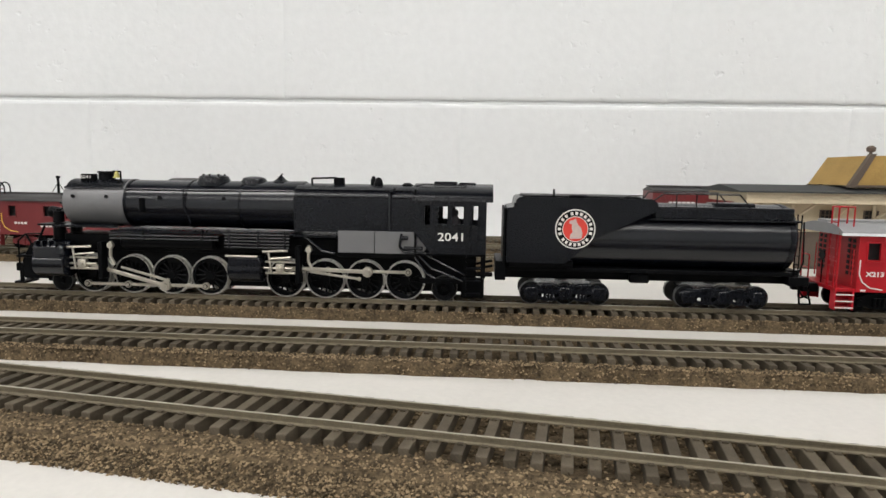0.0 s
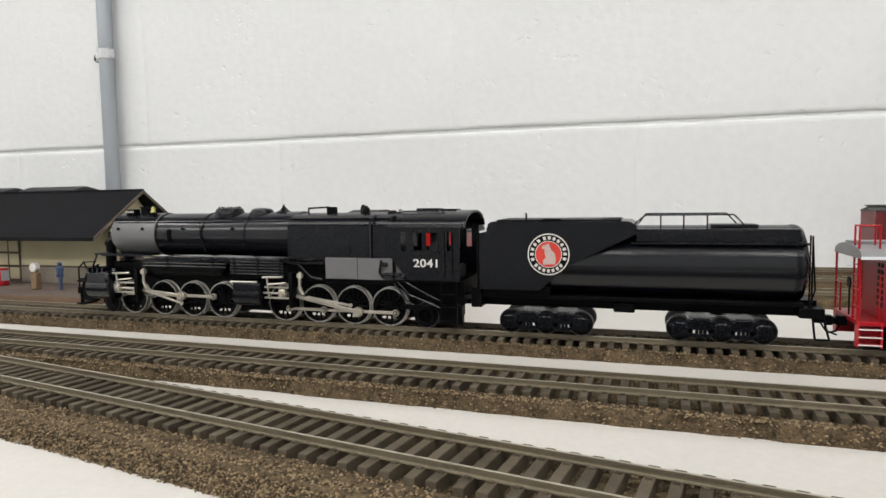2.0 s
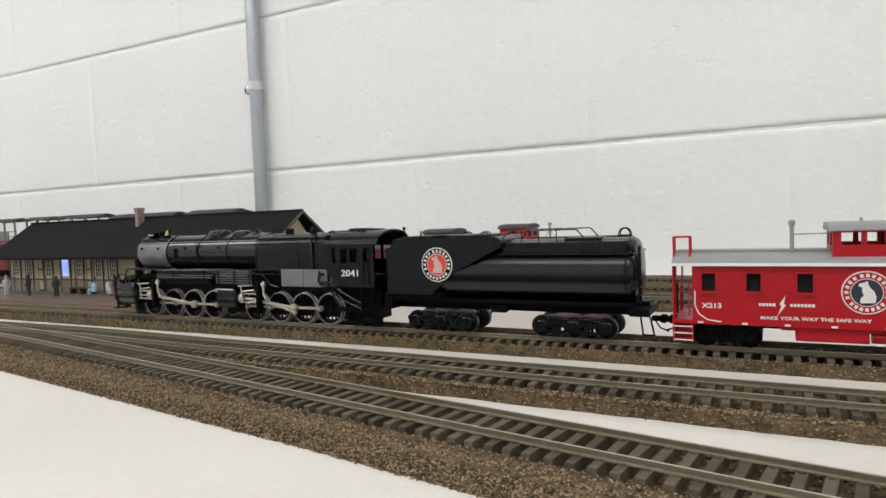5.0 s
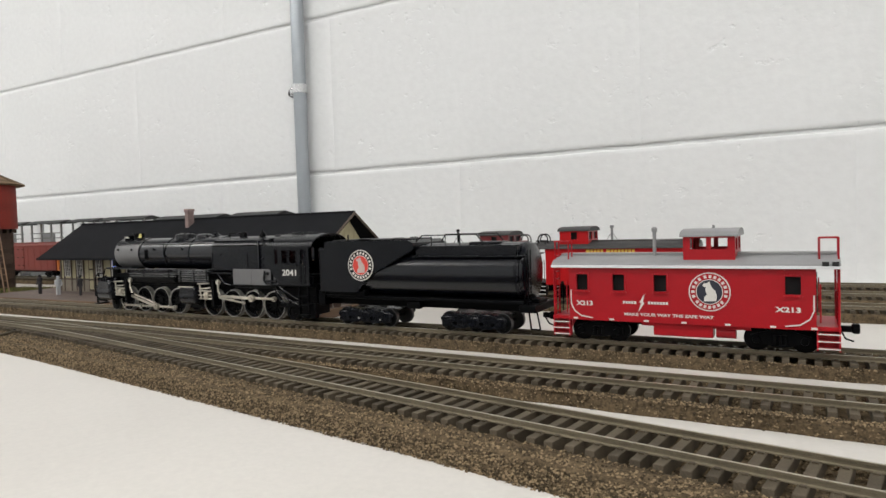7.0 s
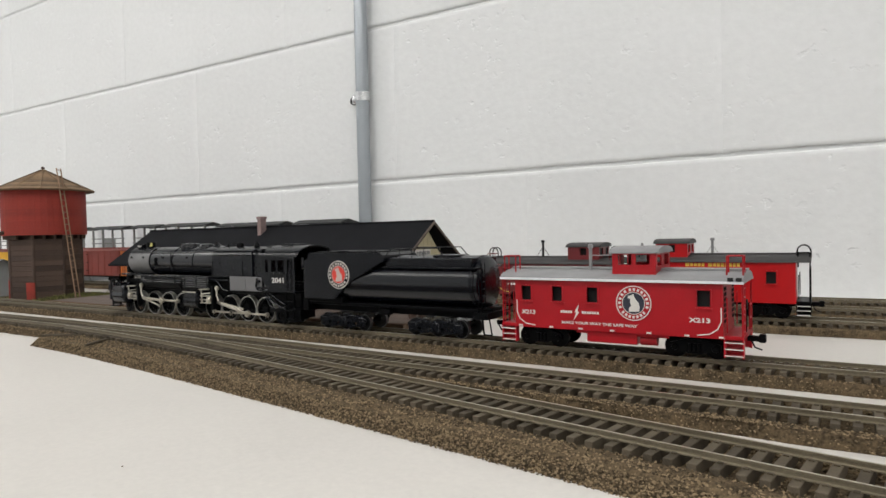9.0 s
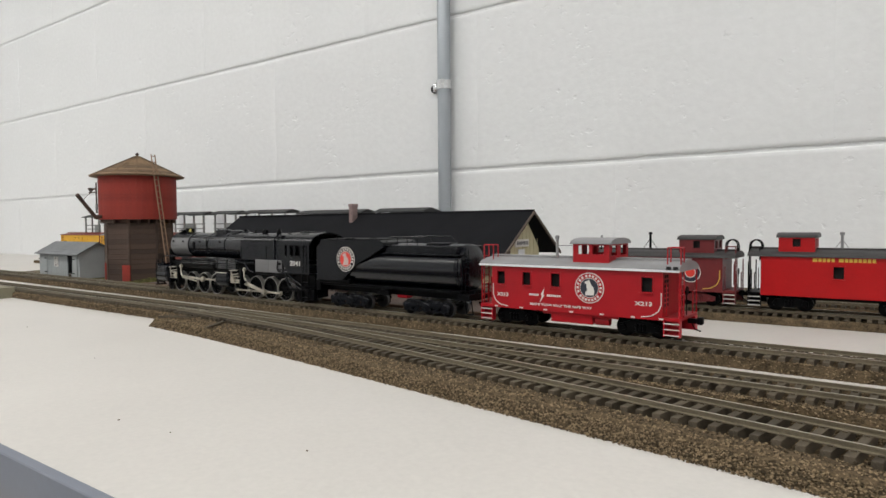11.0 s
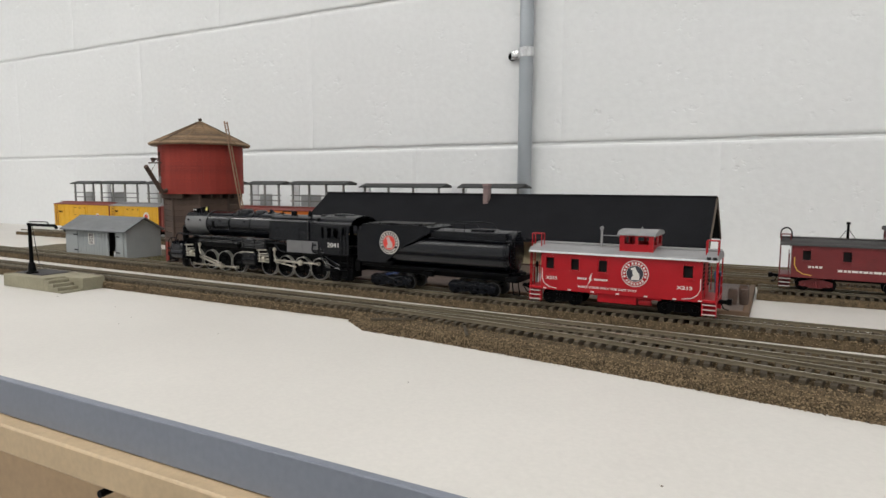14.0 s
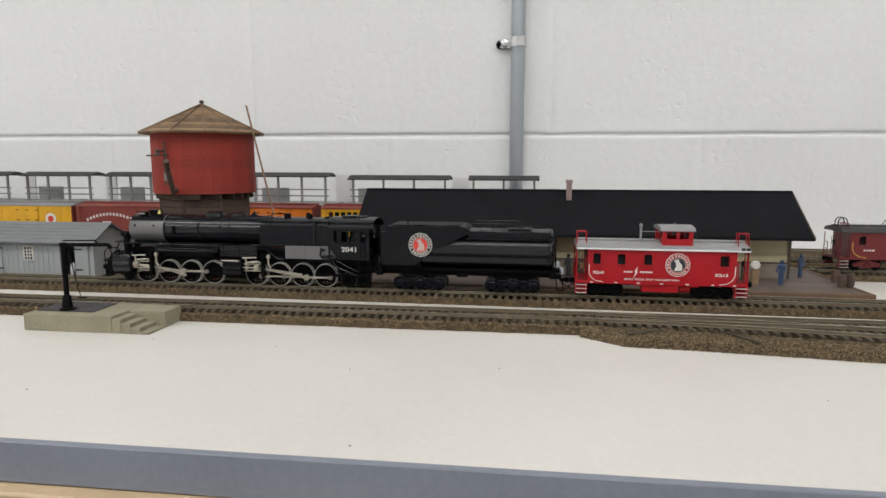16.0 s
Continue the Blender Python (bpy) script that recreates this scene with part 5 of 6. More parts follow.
def box_car(label, x0, paint, roof, emblem, writing, ends=None, y=None, length=146.0):
    C = thing("box_car", label, "box car", pose(x0 * MM, (lane_cars(0) if y is None else y) * MM, ZR * MM), "standing box cars")
    bm = box(BM(), 0, length, -17, 17, 11, 48, 0.3)
    body = part("body", bm, paint, C)
    arc = [(17.8, 47.4), (17.8, 48.4), (0, 51.5), (-17.8, 48.4), (-17.8, 47.4)]
    part("roof", prism_x(BM(), arc, -1, length + 1), roof, C, smooth=0)
    part("running_board", box(BM(), -2, length + 2, -4, 4, 51.6, 52.6), roof, C)
    bm = BM()
    for x in np.linspace(4, length - 4, 12):
        box(bm, x - 0.3, x + 0.3, -17.4, -16.9, 12, 47)
    part("side_rib", bm, paint, body)
    d = part("door", box(BM(), length / 2 - 14, length / 2 + 14, -18, -17.1, 13, 46.5, 0.2), paint, C)
    bm = BM()
    for dx in (-12.5, 0, 12.5):
        for z in (18, 30, 42):
            box(bm, length / 2 + dx - 2, length / 2 + dx + 2, -18.4, -17.9, z, z + 0.9)
    part("hinge", bm, BLACKM, d)
    for x in (-0.8, length):
        part("end_sheet", box(BM(), x, x + 0.8, -16.6, 16.6, 11, 47.5), ends or paint, C)
    bm = BM()
    for y_ in (-15.5, -10):
        tube(bm, [(length + 1.6, y_, 12), (length + 1.6, y_, 47)], 0.35, 6)
        tube(bm, [(6 if y_ < -12 else 11, -17.6, 12), (6 if y_ < -12 else 11, -17.6, 47)], 0.3, 6)
    for k in range(7):
        cyl(bm, (length + 1.6, -15.5, 15 + 4.6 * k), (length + 1.6, -10, 15 + 4.6 * k), 0.3, 6)
        cyl(bm, (6, -17.6, 15 + 4.6 * k), (11, -17.6, 15 + 4.6 * k), 0.3, 6)
    part("ladder", bm, ends or paint, C)
    part("underframe", box(BM(), 2, length - 2, -7, 7, 8, 11, 0.2), BLACKM, C)
    freight_truck(C, 14, 33, BLACKM, rolling=False)
    freight_truck(C, length - 33, length - 14, BLACKM, rolling=False)
    if emblem:
        ex, ez, er = emblem
        h = part("emblem", lathe(BM(), (ex, -17.4, ez), (0, -1, 0), [(0, er), (0.2, er)], 28), WHITE, C, "round pale emblem")
        part("field", lathe(BM(), (ex, -17.6, ez), (0, -1, 0), [(0, er * 0.55), (0.15, er * 0.55)], 20), REDH, h)
    if writing:
        bm = BM()
        for x, z, ws, hh in writing:
            bars(bm, x, -17.45, z, ws, hh, hh * 0.28)
        part("marking", bm, BLACKM if paint in (YELL, ORNG) else WHITE, C)
    return C


# ---- buildings ----
def gable_roof(bm, x0, x1, yf, yb, yr, ze, zr, th=1.6):
    prism_x(bm, [(yf, ze), (yr, zr), (yb, ze), (yb, ze - th), (yr, zr - th * 1.1), (yf, ze - th)], x0, x1)


def small_window(parent, x, y, z0, z1, w, frame_mat, lit_up=False):
    bm = BM()
    fw = 1.2
    for a, b, c, d in ((x - w / 2, x + w / 2, z0 - 0.8, z0), (x - w / 2, x + w / 2, z1, z1 + 0.8), (x - w / 2 - fw, x - w / 2, z0 - 0.8, z1 + 0.8), (x + w / 2, x + w / 2 + fw, z0 - 0.8, z1 + 0.8)):
        box(bm, a, b, y - 0.9, y + 0.3, c, d)
    wnd = part("window", bm, frame_mat, parent)
    for k in (-1, 1):
        part("glazing_bar", box(BM(), x + k * w / 6 - 0.4, x + k * w / 6 + 0.4, y - 0.5, y, z0, z1), frame_mat, wnd)
    for k in (1, 2, 3):
        zz = z0 + (z1 - z0) * k / 4
        part("glazing_bar", box(BM(), x - w / 2, x + w / 2, y - 0.56, y - 0.04, zz - 0.4, zz + 0.4), frame_mat, wnd)
    part("pane", box(BM(), x - w / 2, x + w / 2, y - 0.25, y + 0.2, z0, z1), BLUEGLOW if lit_up else DARKIN, wnd, "blue-lit pane" if lit_up else "")


def depot():
    D = thing("depot", "cream model railway depot with long black tar-paper roof", "building")
    x0, x1, yf, yb = -380, 10, -271, -216
    zb, ze = -142.4, -102.5
    part("wall", box(BM(), x0, x1, yf, yb, zb, ze + 4), CREAM, D, smooth=0)
    prism = prism_x(BM(), [(yf, ze + 4), (-243.5, -68.5), (yb, ze + 4)], x0 + 0.2, x1 - 0.2)
    part("gable_wall", prism, CREAM, D, smooth=0)
    bm = BM()
    for i in range(8):
        y = yf + (yb - yf) * (i + 0.5) / 8
        box(bm, x1 + 0.01, x1 + 0.35, y - 0.25, y + 0.25, zb + 11, -88 + (8 - abs(i - 3.5) * 3))
    part("batten", bm, CREAM, D)
    bm = BM()
    box(bm, x0 - 0.6, x1 + 0.6, yf - 0.7, yf - 0.36, zb, zb + 13.4)
    part("wainscot", bm, WAINS, D, "weathered grey-brown wainscot")
    bm = BM()
    box(bm, x0 - 0.8, x1 + 0.8, yf - 1.1, yf - 0.3, zb + 13.4, zb + 14.8)
    box(bm, x1 + 0.36, x1 + 1.2, yf - 1.0, yb, zb + 13.4, zb + 14.8)
    for x in (x0 - 0.6, x1 - 1.2):
        box(bm, x, x + 1.8, yf - 1.0, yf - 0.2, zb, ze + 3)
    box(bm, x1 + 0.3, x1 + 1.1, yf - 0.8, yf + 1.0, zb, ze + 3)
    part("trim_board", bm, TRIMB, D, "dark brown trim")
    # three roof lengths with a visible break
    for i, (a, b, dz) in enumerate(((-381, -186, 0.0), (-186, 19, 0.6))):
        bm = BM()
        gable_roof(bm, a, b, -296.5, -190.5, -243.5, -103.2 + dz, -66.4 + dz)
        part("roof", bm, TARP, D, smooth=0)
    bm = BM()
    box(bm, -381, 19.4, -244.8, -242.2, -66.6, -65.0)
    part("roof_seam", bm, TARP, D)
    bm = BM()
    for ys, ye in ((-296.5, -243.5), (-190.5, -243.5)):
        prism_x(bm, [(ys, -105.0), (ye, -68.4), (ye, -66.0), (ys, -102.4)], 19.1, 20.2)
    part("barge_board", bm, TRIMB, D)
    part("eave_edge", box(BM(), -381, 19, -297.4, -296.6, -105.4, -102.8), TARP, D)
    bm = BM()
    box(bm, -185.2, -180.8, -256, -249, -76, -57.5)
    for k in range(6):
        box(bm, -185.5, -180.5, -256.3, -248.7, -75 + 2.9 * k, -73.4 + 2.9 * k)
    box(bm, -186.0, -180.0, -257.0, -248.0, -58.4, -55.6, 0.3)
    part("chimney", bm, BRICK, D, "weathered pink-grey brick chimney")
    for x in (-366, -343, -308, -279, -256, -225, -203):
        small_window(D, x, yf - 0.4, -124.5, -107, 8.6 if x != -279 else 10.5, WHITE, lit_up=(x == -279))
        bm = BM()
        w = 6.0 if x != -279 else 7.4
        for a in (x - w - 1.6, x + w):
            box(bm, a, a + 1.6, yf - 1.2, yf - 0.36, zb + 0.5, -104.6)
        box(bm, x - w, x + w, yf - 1.2, yf - 0.36, -106, -104.6)
        part("window_trim", bm, TRIMB, D)
    for x, w in ((-150, 9.0), (-98, 13.0), (-322, 5.0), (-240, 4.6)):
        door = part("door", box(BM(), x - w, x + w, yf - 1.1, yf - 0.36, zb + 0.5, -104.8, 0.2), TRIMB, D, "brown-framed panelled door")
        cols = 2 if w > 6 else 1
        for c in range(cols):
            for k in range(3):
                a = x - w + 1.6 + c * (2 * w - 1.6) / cols
                b = a + (2 * w - 1.6) / cols - 1.6
                part("door_panel", box(BM(), a, b, yf - 1.4, yf - 1.0, zb + 3 + 11.6 * k, zb + 12.8 + 11.6 * k, 0.2), CREAM, door)
    # name board and small fittings on the gable end
    sign = part("name_board", box(BM(), x1 + 0.5, x1 + 1.6, -262, -238, -97, -90.6, 0.2), WHITE, D, "white name board")
    bm = BM()
    y = -259.5
    for w in (2, 2, 2, 2, 2, 2, 2, 2):
        box(bm, x1 + 1.5, x1 + 1.75, y, y + 1.5, -95.4, -92.2)
        y += 2.6
    part("mark", bm, NAVY, sign)
    part("notice_board", box(BM(), x1 + 0.5, x1 + 1.4, -256, -245, -112, -99, 0.2), CANW, D)
    bm = BM()
    for k, yy in enumerate((-258, -242)):
        box(bm, x1 + 0.4, x1 + 1.0, yy - 5, yy + 5, -130, -106)
    part("gable_door", bm, TRIMB, D)


def station_platform():
    P = thing("station_platform", "brown plank station platform beside the depot", "platform")
    part("deck_base", box(BM(), -438, 46, -333, -200, ZT, -143.6), PLATE, P)
    me = finish(box(BM(), 0, 483, -3.0, 3.0, 0, 1.0, 0.2), "plank", PLAT, 0)
    for i in range(21):
        shared("plank", me, P, pose(-0.4375, (-329.7 + 6.2 * i) * MM, -143.5 * MM))
    part("edge_beam", box(BM(), -438, 50, -338, -333.2, ZT, -142.2, 0.4), PLATE, P, "warm brown edge beam")
    part("edge_beam", box(BM(), 46.2, 50, -333, -200, ZT, -142.2, 0.4), PLATE, P)


def figure(x, y, z, h, mat_, label, seated=False, lean=0.0):
    """A plain model figure in one mesh."""
    bm = BM()
    if seated:
        lathe(bm, (0, 0, 3), (0, 0, 1), [(0, 2.6), (3, 2.8), (7, 2.6), (8.6, 1.2)], 12)
        box(bm, -2, 2, -6, 0, 4, 6.4, 0.6)
        box(bm, -2, 2, -6.4, -4.6, 0, 5, 0.4)
        lathe(bm, (0, 0, 8.6), (0, 0, 1), [(0, 0.9), (1, 1.6), (2.6, 1.5), (3.4, 0.5)], 12)
    else:
        for s in (-1, 1):
            cyl(bm, (s * 1.2, 0, 0), (s * 1.0, 0, h * 0.48), 1.0, 8, 1.3)
            tube(bm, [(s * 2.6, 0, h * 0.82), (s * 3.2, -0.8, h * 0.62), (s * 2.6, -2.0, h * 0.5)], 0.75, 6)
        lathe(bm, (0, 0, h * 0.45), (0, 0, 1), [(0, 2.2), (h * 0.2, 2.2), (h * 0.36, 2.9), (h * 0.42, 1.0)], 12)
        lathe(bm, (0, 0, h * 0.86), (0, 0, 1), [(0, 0.7), (0.6, 1.4), (1.8, 1.5), (2.6, 0.6)], 12)
        lathe(bm, (0, 0, h * 0.86 + 2.0), (0, 0, 1), [(0, 2.0), (0.3, 2.0), (0.4, 1.3), (1.3, 1.1)], 12)
    ob = part("model_figure", bm, mat_, None, at=pose(x * MM, y * MM, z * MM, 0, lean, random.Random(int(x)).uniform(-90, 90)))
    tagged(ob, label, "figure", "platform figures")


def platform_clutter():
    z = -142.4
    figure(-8, -303, z, 21, FBLUE, "blue-coated model figure standing on the platform")
    figure(24, -262, z, 21, FBLUE, "blue-coated model figure near the depot end")
    figure(-203, -293, z + 2, 14, FSKY, "light blue seated model figure by the depot door", seated=True)
    figure(-252, -300, z, 20, FDARK, "dark model figure standing on the platform")
    figure(-372, -300, z, 21, FDARK, "dark-suited model figure standing on the platform")
    figure(-334, -302, z, 20, FLIGHT, "pale model figure walking on the platform")
    figure(-298, -300, z, 21, FDARK, "dark-coated model figure carrying a pale bag")
    figure(-194, -284, z + 2, 14, FLIGHT, "pale seated model figure by the depot door", seated=True)
    figure(-184, -284, z, 20, FDARK, "dark model figure beside a luggage cart")
    bench = thing("bench", "green wooden bench against the depot wall", "bench")
    part("seat", box(BM(), -262, -226, -281, -274, z + 5.5, z + 6.8, 0.3), GRASS, bench)
    for x in (-260, -244, -228):
        part("leg", box(BM(), x - 0.8, x + 0.8, -280.5, -274.5, z, z + 5.4), OLDW, bench)
    cart = thing("luggage_cart", "wooden luggage cart loaded with crates", "cart")
    part("bed", box(BM(), -178, -150, -287, -275, z + 6, z + 7.4, 0.3), OLDW, cart)
    for x in (-173, -155):
        for y in (-288.2, -275):
            bm = ring(BM(), (x, y, z + 3), (0, 1, 0), 2.3, 3.0, 1, 16)
            for k in range(4):
                a = math.pi * k / 4
                cyl(bm, (x - 2.4 * math.cos(a), y + 0.5, z + 3 - 2.4 * math.sin(a)), (x + 2.4 * math.cos(a), y + 0.5, z + 3 + 2.4 * math.sin(a)), 0.3, 4)
            part("wheel", bm, OLDW, cart)
    bm = BM()
    for x in (-178, -150.8):
        for y in (-286, -276):
            cyl(bm, (x, y, z + 7), (x, y, z + 17), 0.5, 6)
    for k in range(3):
        tube(bm, [(-178, -286, z + 9 + 3.4 * k), (-178, -276, z + 9 + 3.4 * k)], 0.4, 6)
        tube(bm, [(-150.8, -286, z + 9 + 3.4 * k), (-150.8, -276, z + 9 + 3.4 * k)], 0.4, 6)
    part("stake_rail", bm, LADW, cart)
    for x, y, w, zz, h in ((-170, -281, 7, 7.6, 6), (-161, -281, 8, 7.6, 8), (-165, -281, 7, 15.8, 5)):
        c = thing("crate", "small tan wooden crate on the luggage cart", "crate", group="cart crates")
        part("box_side", box(BM(), x - w / 2, x + w / 2, y - 3.5, y + 3.5, z + zz, z + zz + h, 0.3), CRATE, c)
    for x, y in ((38, -308), (45.4, -306), (44, -284)):
        b = thing("barrel", "small brown wooden barrel at the platform end", "barrel", group="platform barrels")
        part("stave_body", lathe(BM(), (x, y, z), (0, 0, 1), [(0, 2.8), (4, 3.4), (8, 3.4), (11, 2.8)], 14), OLDW, b)
    red = thing("drinks_cooler", "small red cooler with pale blue front panel", "cooler")
    part("cooler_body", box(BM(), -90, -78, -296, -288, z, z + 14, 0.8), REDG, red)
    part("front_panel", box(BM(), -89.2, -78.8, -296.5, -296.1, z + 4, z + 12.6), FLIGHT, red)
    part("side_panel", box(BM(), -77.9, -77.5, -295.2, -288.8, z + 4, z + 12.6), FLIGHT, red)
    for x, y in ((-116, -288), (-108, -287)):
        can = thing("milk_can", "small pale milk can standing on the platform", "milk can", group="milk cans")
        part("can_body", lathe(BM(), (x, y, z), (0, 0, 1), [(0, 2.3), (5.6, 2.3), (7, 1.3), (8.4, 1.3), (8.6, 1.7), (9.4, 1.6)], 14), FLIGHT, can)
    clock = thing("platform_scale", "tan weighing scale with round white dial", "scale")
    part("pillar", box(BM(), -33, -27, -307.5, -302.5, z, z + 13, 0.6), CRATE, clock)
    part("dial", lathe(BM(), (-30, -307.2, z + 17), (0, -1, 0), [(-4, 2.8), (-3.4, 3.5), (0, 3.5), (0.5, 3.0)], 20), WHITE, clock, "round white dial")
    part("neck", cyl(BM(), (-30, -305, z + 12.6), (-30, -305, z + 15), 1.2, 10), CRATE, clock)


def water_tower():
    W = thing("water_tower", "weathered red wooden water tower with shingle roof and timber base", "water tower", pose(-0.527, -0.290, 0))
    # enclosed base of upright timber boards
    ap = 38.0
    core = part("base_core", lathe(BM(), (0, 0, ZT), (0, 0, 1), [(0, 39.4), (76, 39.4)], 8), OLDW, W, smooth=0)
    me = finish(box(BM(), -15.4, 15.4, -1.0, 1.0, 0, 5.9, 0.25), "plank", OLDW, 0)
    rng = random.Random(31)
    for k in range(8):
        a = 2 * math.pi * (k + 0.5) / 8
        for j in range(12):
            r = ap - 0.6 + rng.uniform(-0.25, 0.35)
            shared("plank", me, core, pose(r * math.cos(a) * MM, r * math.sin(a) * MM, (ZT + 0.4 + 6.25 * j) * MM, 0, rng.uniform(-0.5, 0.5), math.degrees(a) + 90))
    for k in range(8):
        a = 2 * math.pi * k / 8
        bm = cyl(BM(), (40.4 * math.cos(a), 40.4 * math.sin(a), ZT), (40.4 * math.cos(a), 40.4 * math.sin(a), -72), 1.8, 8)
        part("post", bm, OLDW, W)
    part("base_door", box(BM(), 6, 17, -39.8, -35, ZT, ZT + 24, 0.3), BARN, W, "red base door", at=pose(0, 0, 0, 0, 0, 22.5))
    part("base_door", box(BM(), -11, -2, -39.8, -35, ZT, ZT + 26, 0.3), BARN, W, "red base door", at=pose(0, 0, 0, 0, 0, -22.5))
    for i in range(-4, 5):
        w = math.sqrt(max(0, 43 ** 2 - (i * 10.0) ** 2))
        part("joist", box(BM(), -w, w, i * 10.0 - 1.6, i * 10.0 + 1.6, -73, -68.2, 0.2), OLDW, W)
    # tank of upright staves with hoops
    tank = part("tank", lathe(BM(), (0, 0, -68), (0, 0, 1), [(0, 44.6), (54, 43.6)], 48), BARN, W)
    n = 46
    me = finish(box(BM(), -3.08, 3.08, -1.0, 0.8, 0, 54, 0.05), "stave", BARN, 0)
    for k in range(n):
        a = 2 * math.pi * (k + 0.5) / n
        shared("stave", me, tank, pose(44.8 * math.cos(a) * MM, 44.8 * math.sin(a) * MM, -68 * MM, 0, 0, math.degrees(a) + 90))
    for i in range(14):
        part("hoop", ring(BM(), (0, 0, -65.8 + 3.75 * i), (0, 0, 1), 45.4, 46.15, 0.4, 48), BARN, tank)
    # shingled roof in twelve fields, laid in courses
    apex, eave, R = 12.0, -14.2, 55.5
    roof = part("roof", lathe(BM(), (0, 0, eave), (0, 0, 1), [(0, R), (1.0, R), (apex - eave, 2.0)], 12), SHING, W, smooth=0)
    for c in range(9):
        f0, f1 = c / 9, (c + 1) / 9
        r0, r1 = R * (1 - f0) + 0.8, R * (1 - f1) + 0.8
        z0, z1 = eave + 1.4 + (apex - eave) * f0, eave + 1.2 + (apex - eave) * f1
        bm = BM()
        lathe(bm, (0, 0, z0), (0, 0, 1), [(0, r0), (0.5, r0 - 0.2), (z1 - z0 + 0.1, max(r1, 1.2))], 12)
        part("shingle_course", bm, SHING, roof, smooth=0)
    bm = BM()
    for k in range(12):
        a = 2 * math.pi * k / 12
        cyl(bm, (R * math.cos(a), R * math.sin(a), eave + 1.8), (2 * math.cos(a), 2 * math.sin(a), apex + 1.8), 0.7, 6)
    part("hip_batten", bm, SHING, roof)
    part("finial", lathe(BM(), (0, 0, apex), (0, 0, 1), [(0, 2.6), (1.5, 1.2), (2.5, 0.8), (3.4, 2.0), (4.6, 2.2), (5.8, 1.2)], 14), OLDW, W)
    # ladder leaning on the eave
    lad = part("ladder", BM_rails(BM()), LADW, W, "tan wooden ladder")
    rung = finish(cyl(BM(), (0, 0, 0), (-2.4, 6.2, 0), 0.5, 6), "rung", LADW)
    for k in range(22):
        u = k / 21
        shared("rung", rung, lad, pose((84.5 - 36.5 * u) * MM, (-11 + 2.5 * u) * MM, (-144 + 154 * u) * MM))
    # spout and pulleys
    bm = BM()
    tube(bm, [(-4, -44, -64), (-2, -53, -66), (5, -72, -46), (8, -79, -39)], 2.3, 10)
    tube(bm, [(-14, -46, -30), (-14, -56, -30)], 1.0, 6)
    tube(bm, [(-28, -48, -34), (-8, -48, -34)], 0.8, 6)
    tube(bm, [(5, -72, -46), (-8, -52, -31)], 0.3, 6)
    tube(bm, [(-12, -47, -60), (-12, -47, -22)], 0.9, 6)
    part("spout", bm, OLDW, W)
    bm = BM()
    lathe(bm, (-16, -52, -31), (1, 0, 0), [(0, 2.6), (1, 2.6)], 12)
    lathe(bm, (-12, -47, -56), (0, 0, 1), [(0, 1.4), (7, 1.4)], 10)
    part("pulley", bm, CANP, W)


def BM_rails(bm):
    for dx, dy in ((0, 0), (-2.4, 6.2)):
        cyl(bm, (85.5 + dx, -11 + dy, ZT + 0.5), (47.5 + dx, -8.5 + dy, 12), 0.75, 6)
    return bm


def tool_shed():
    S = thing("tool_shed", "grey board tool shed with shingle roof and open door", "shed")
    x0, x1, yf, yb, zb, ze, zr = -748, -627, -319, -271, ZT + 1.5, -113, -99
    wall = part("wall", wall_with_openings(BM(), x0, x1, zb, ze, yf, yf + 1.5, [(-662, -646, zb + 0.3, ze - 4)]), SHEDG, S, smooth=0)
    me = finish(box(BM(), -0.3, 0.3, -0.35, 0.1, 0, ze - zb - 4.5, 0), "board", SHEDG, 0)
    for i in range(22):
        x = x0 + 5 + 5.3 * i
        if not (-665 < x < -643):
            shared("board", me, wall, pose(x * MM, yf * MM, (zb + 0.5) * MM))
    bm = BM()
    box(bm, x0, x1, yb - 1.5, yb, zb, ze)
    box(bm, x0, x0 + 1.5, yf + 1.5, yb - 1.5, zb, ze)
    box(bm, x1 - 1.5, x1, yf + 1.5, yb - 1.5, zb, ze)
    part("wall", bm, SHEDG, S, smooth=0)
    for x in (x0, x1 - 1.5):
        part("gable", prism_x(BM(), [(yf, ze), ((yf + yb) / 2, zr - 1), (yb, ze)], x, x + 1.5), SHEDG, S, smooth=0)
    bm = BM()
    gable_roof(bm, x0 - 4, x1 + 4, yf - 5, yb + 5, (yf + yb) / 2, ze - 1.4, zr + 1, 1.4)
    roof = part("roof", bm, SHEDR, S, smooth=0)
    for k in range(1, 6):
        f = k / 6
        y = yf - 5 + f * ((yf + yb) / 2 - yf + 5)
        z = ze - 1.4 + f * (zr - ze + 2.4)
        part("shingle_course", box(BM(), x0 - 4, x1 + 4, y - 0.2, y + 2.0, z - 0.1, z + 0.35), SHEDR, roof)
    small_window(S, -694, yf - 0.3, -132, -120, 8, WHITE)
    d = part("door", box(BM(), -645.6, -632, yf - 1.2, yf - 0.4, zb + 0.5, ze - 3.5, 0.2), SHEDG, S)
    for z in (zb + 6, ze - 9):
        part("hinge", box(BM(), -645, -638, yf - 1.6, yf - 1.2, z, z + 1.2), BLACKM, d)
    d = part("door", box(BM(), -744, -722, yf - 1.2, yf - 0.4, zb + 0.5, ze - 3.5, 0.2), SHEDG, S)
    for z in (zb + 6, ze - 9):
        part("hinge", box(BM(), -729, -721, yf - 1.6, yf - 1.2, z, z + 1.2), BLACKM, d)
    figure(-654, -312, ZT + 1.6, 14, FLIGHT, "pale seated model figure in the shed doorway", seated=True)


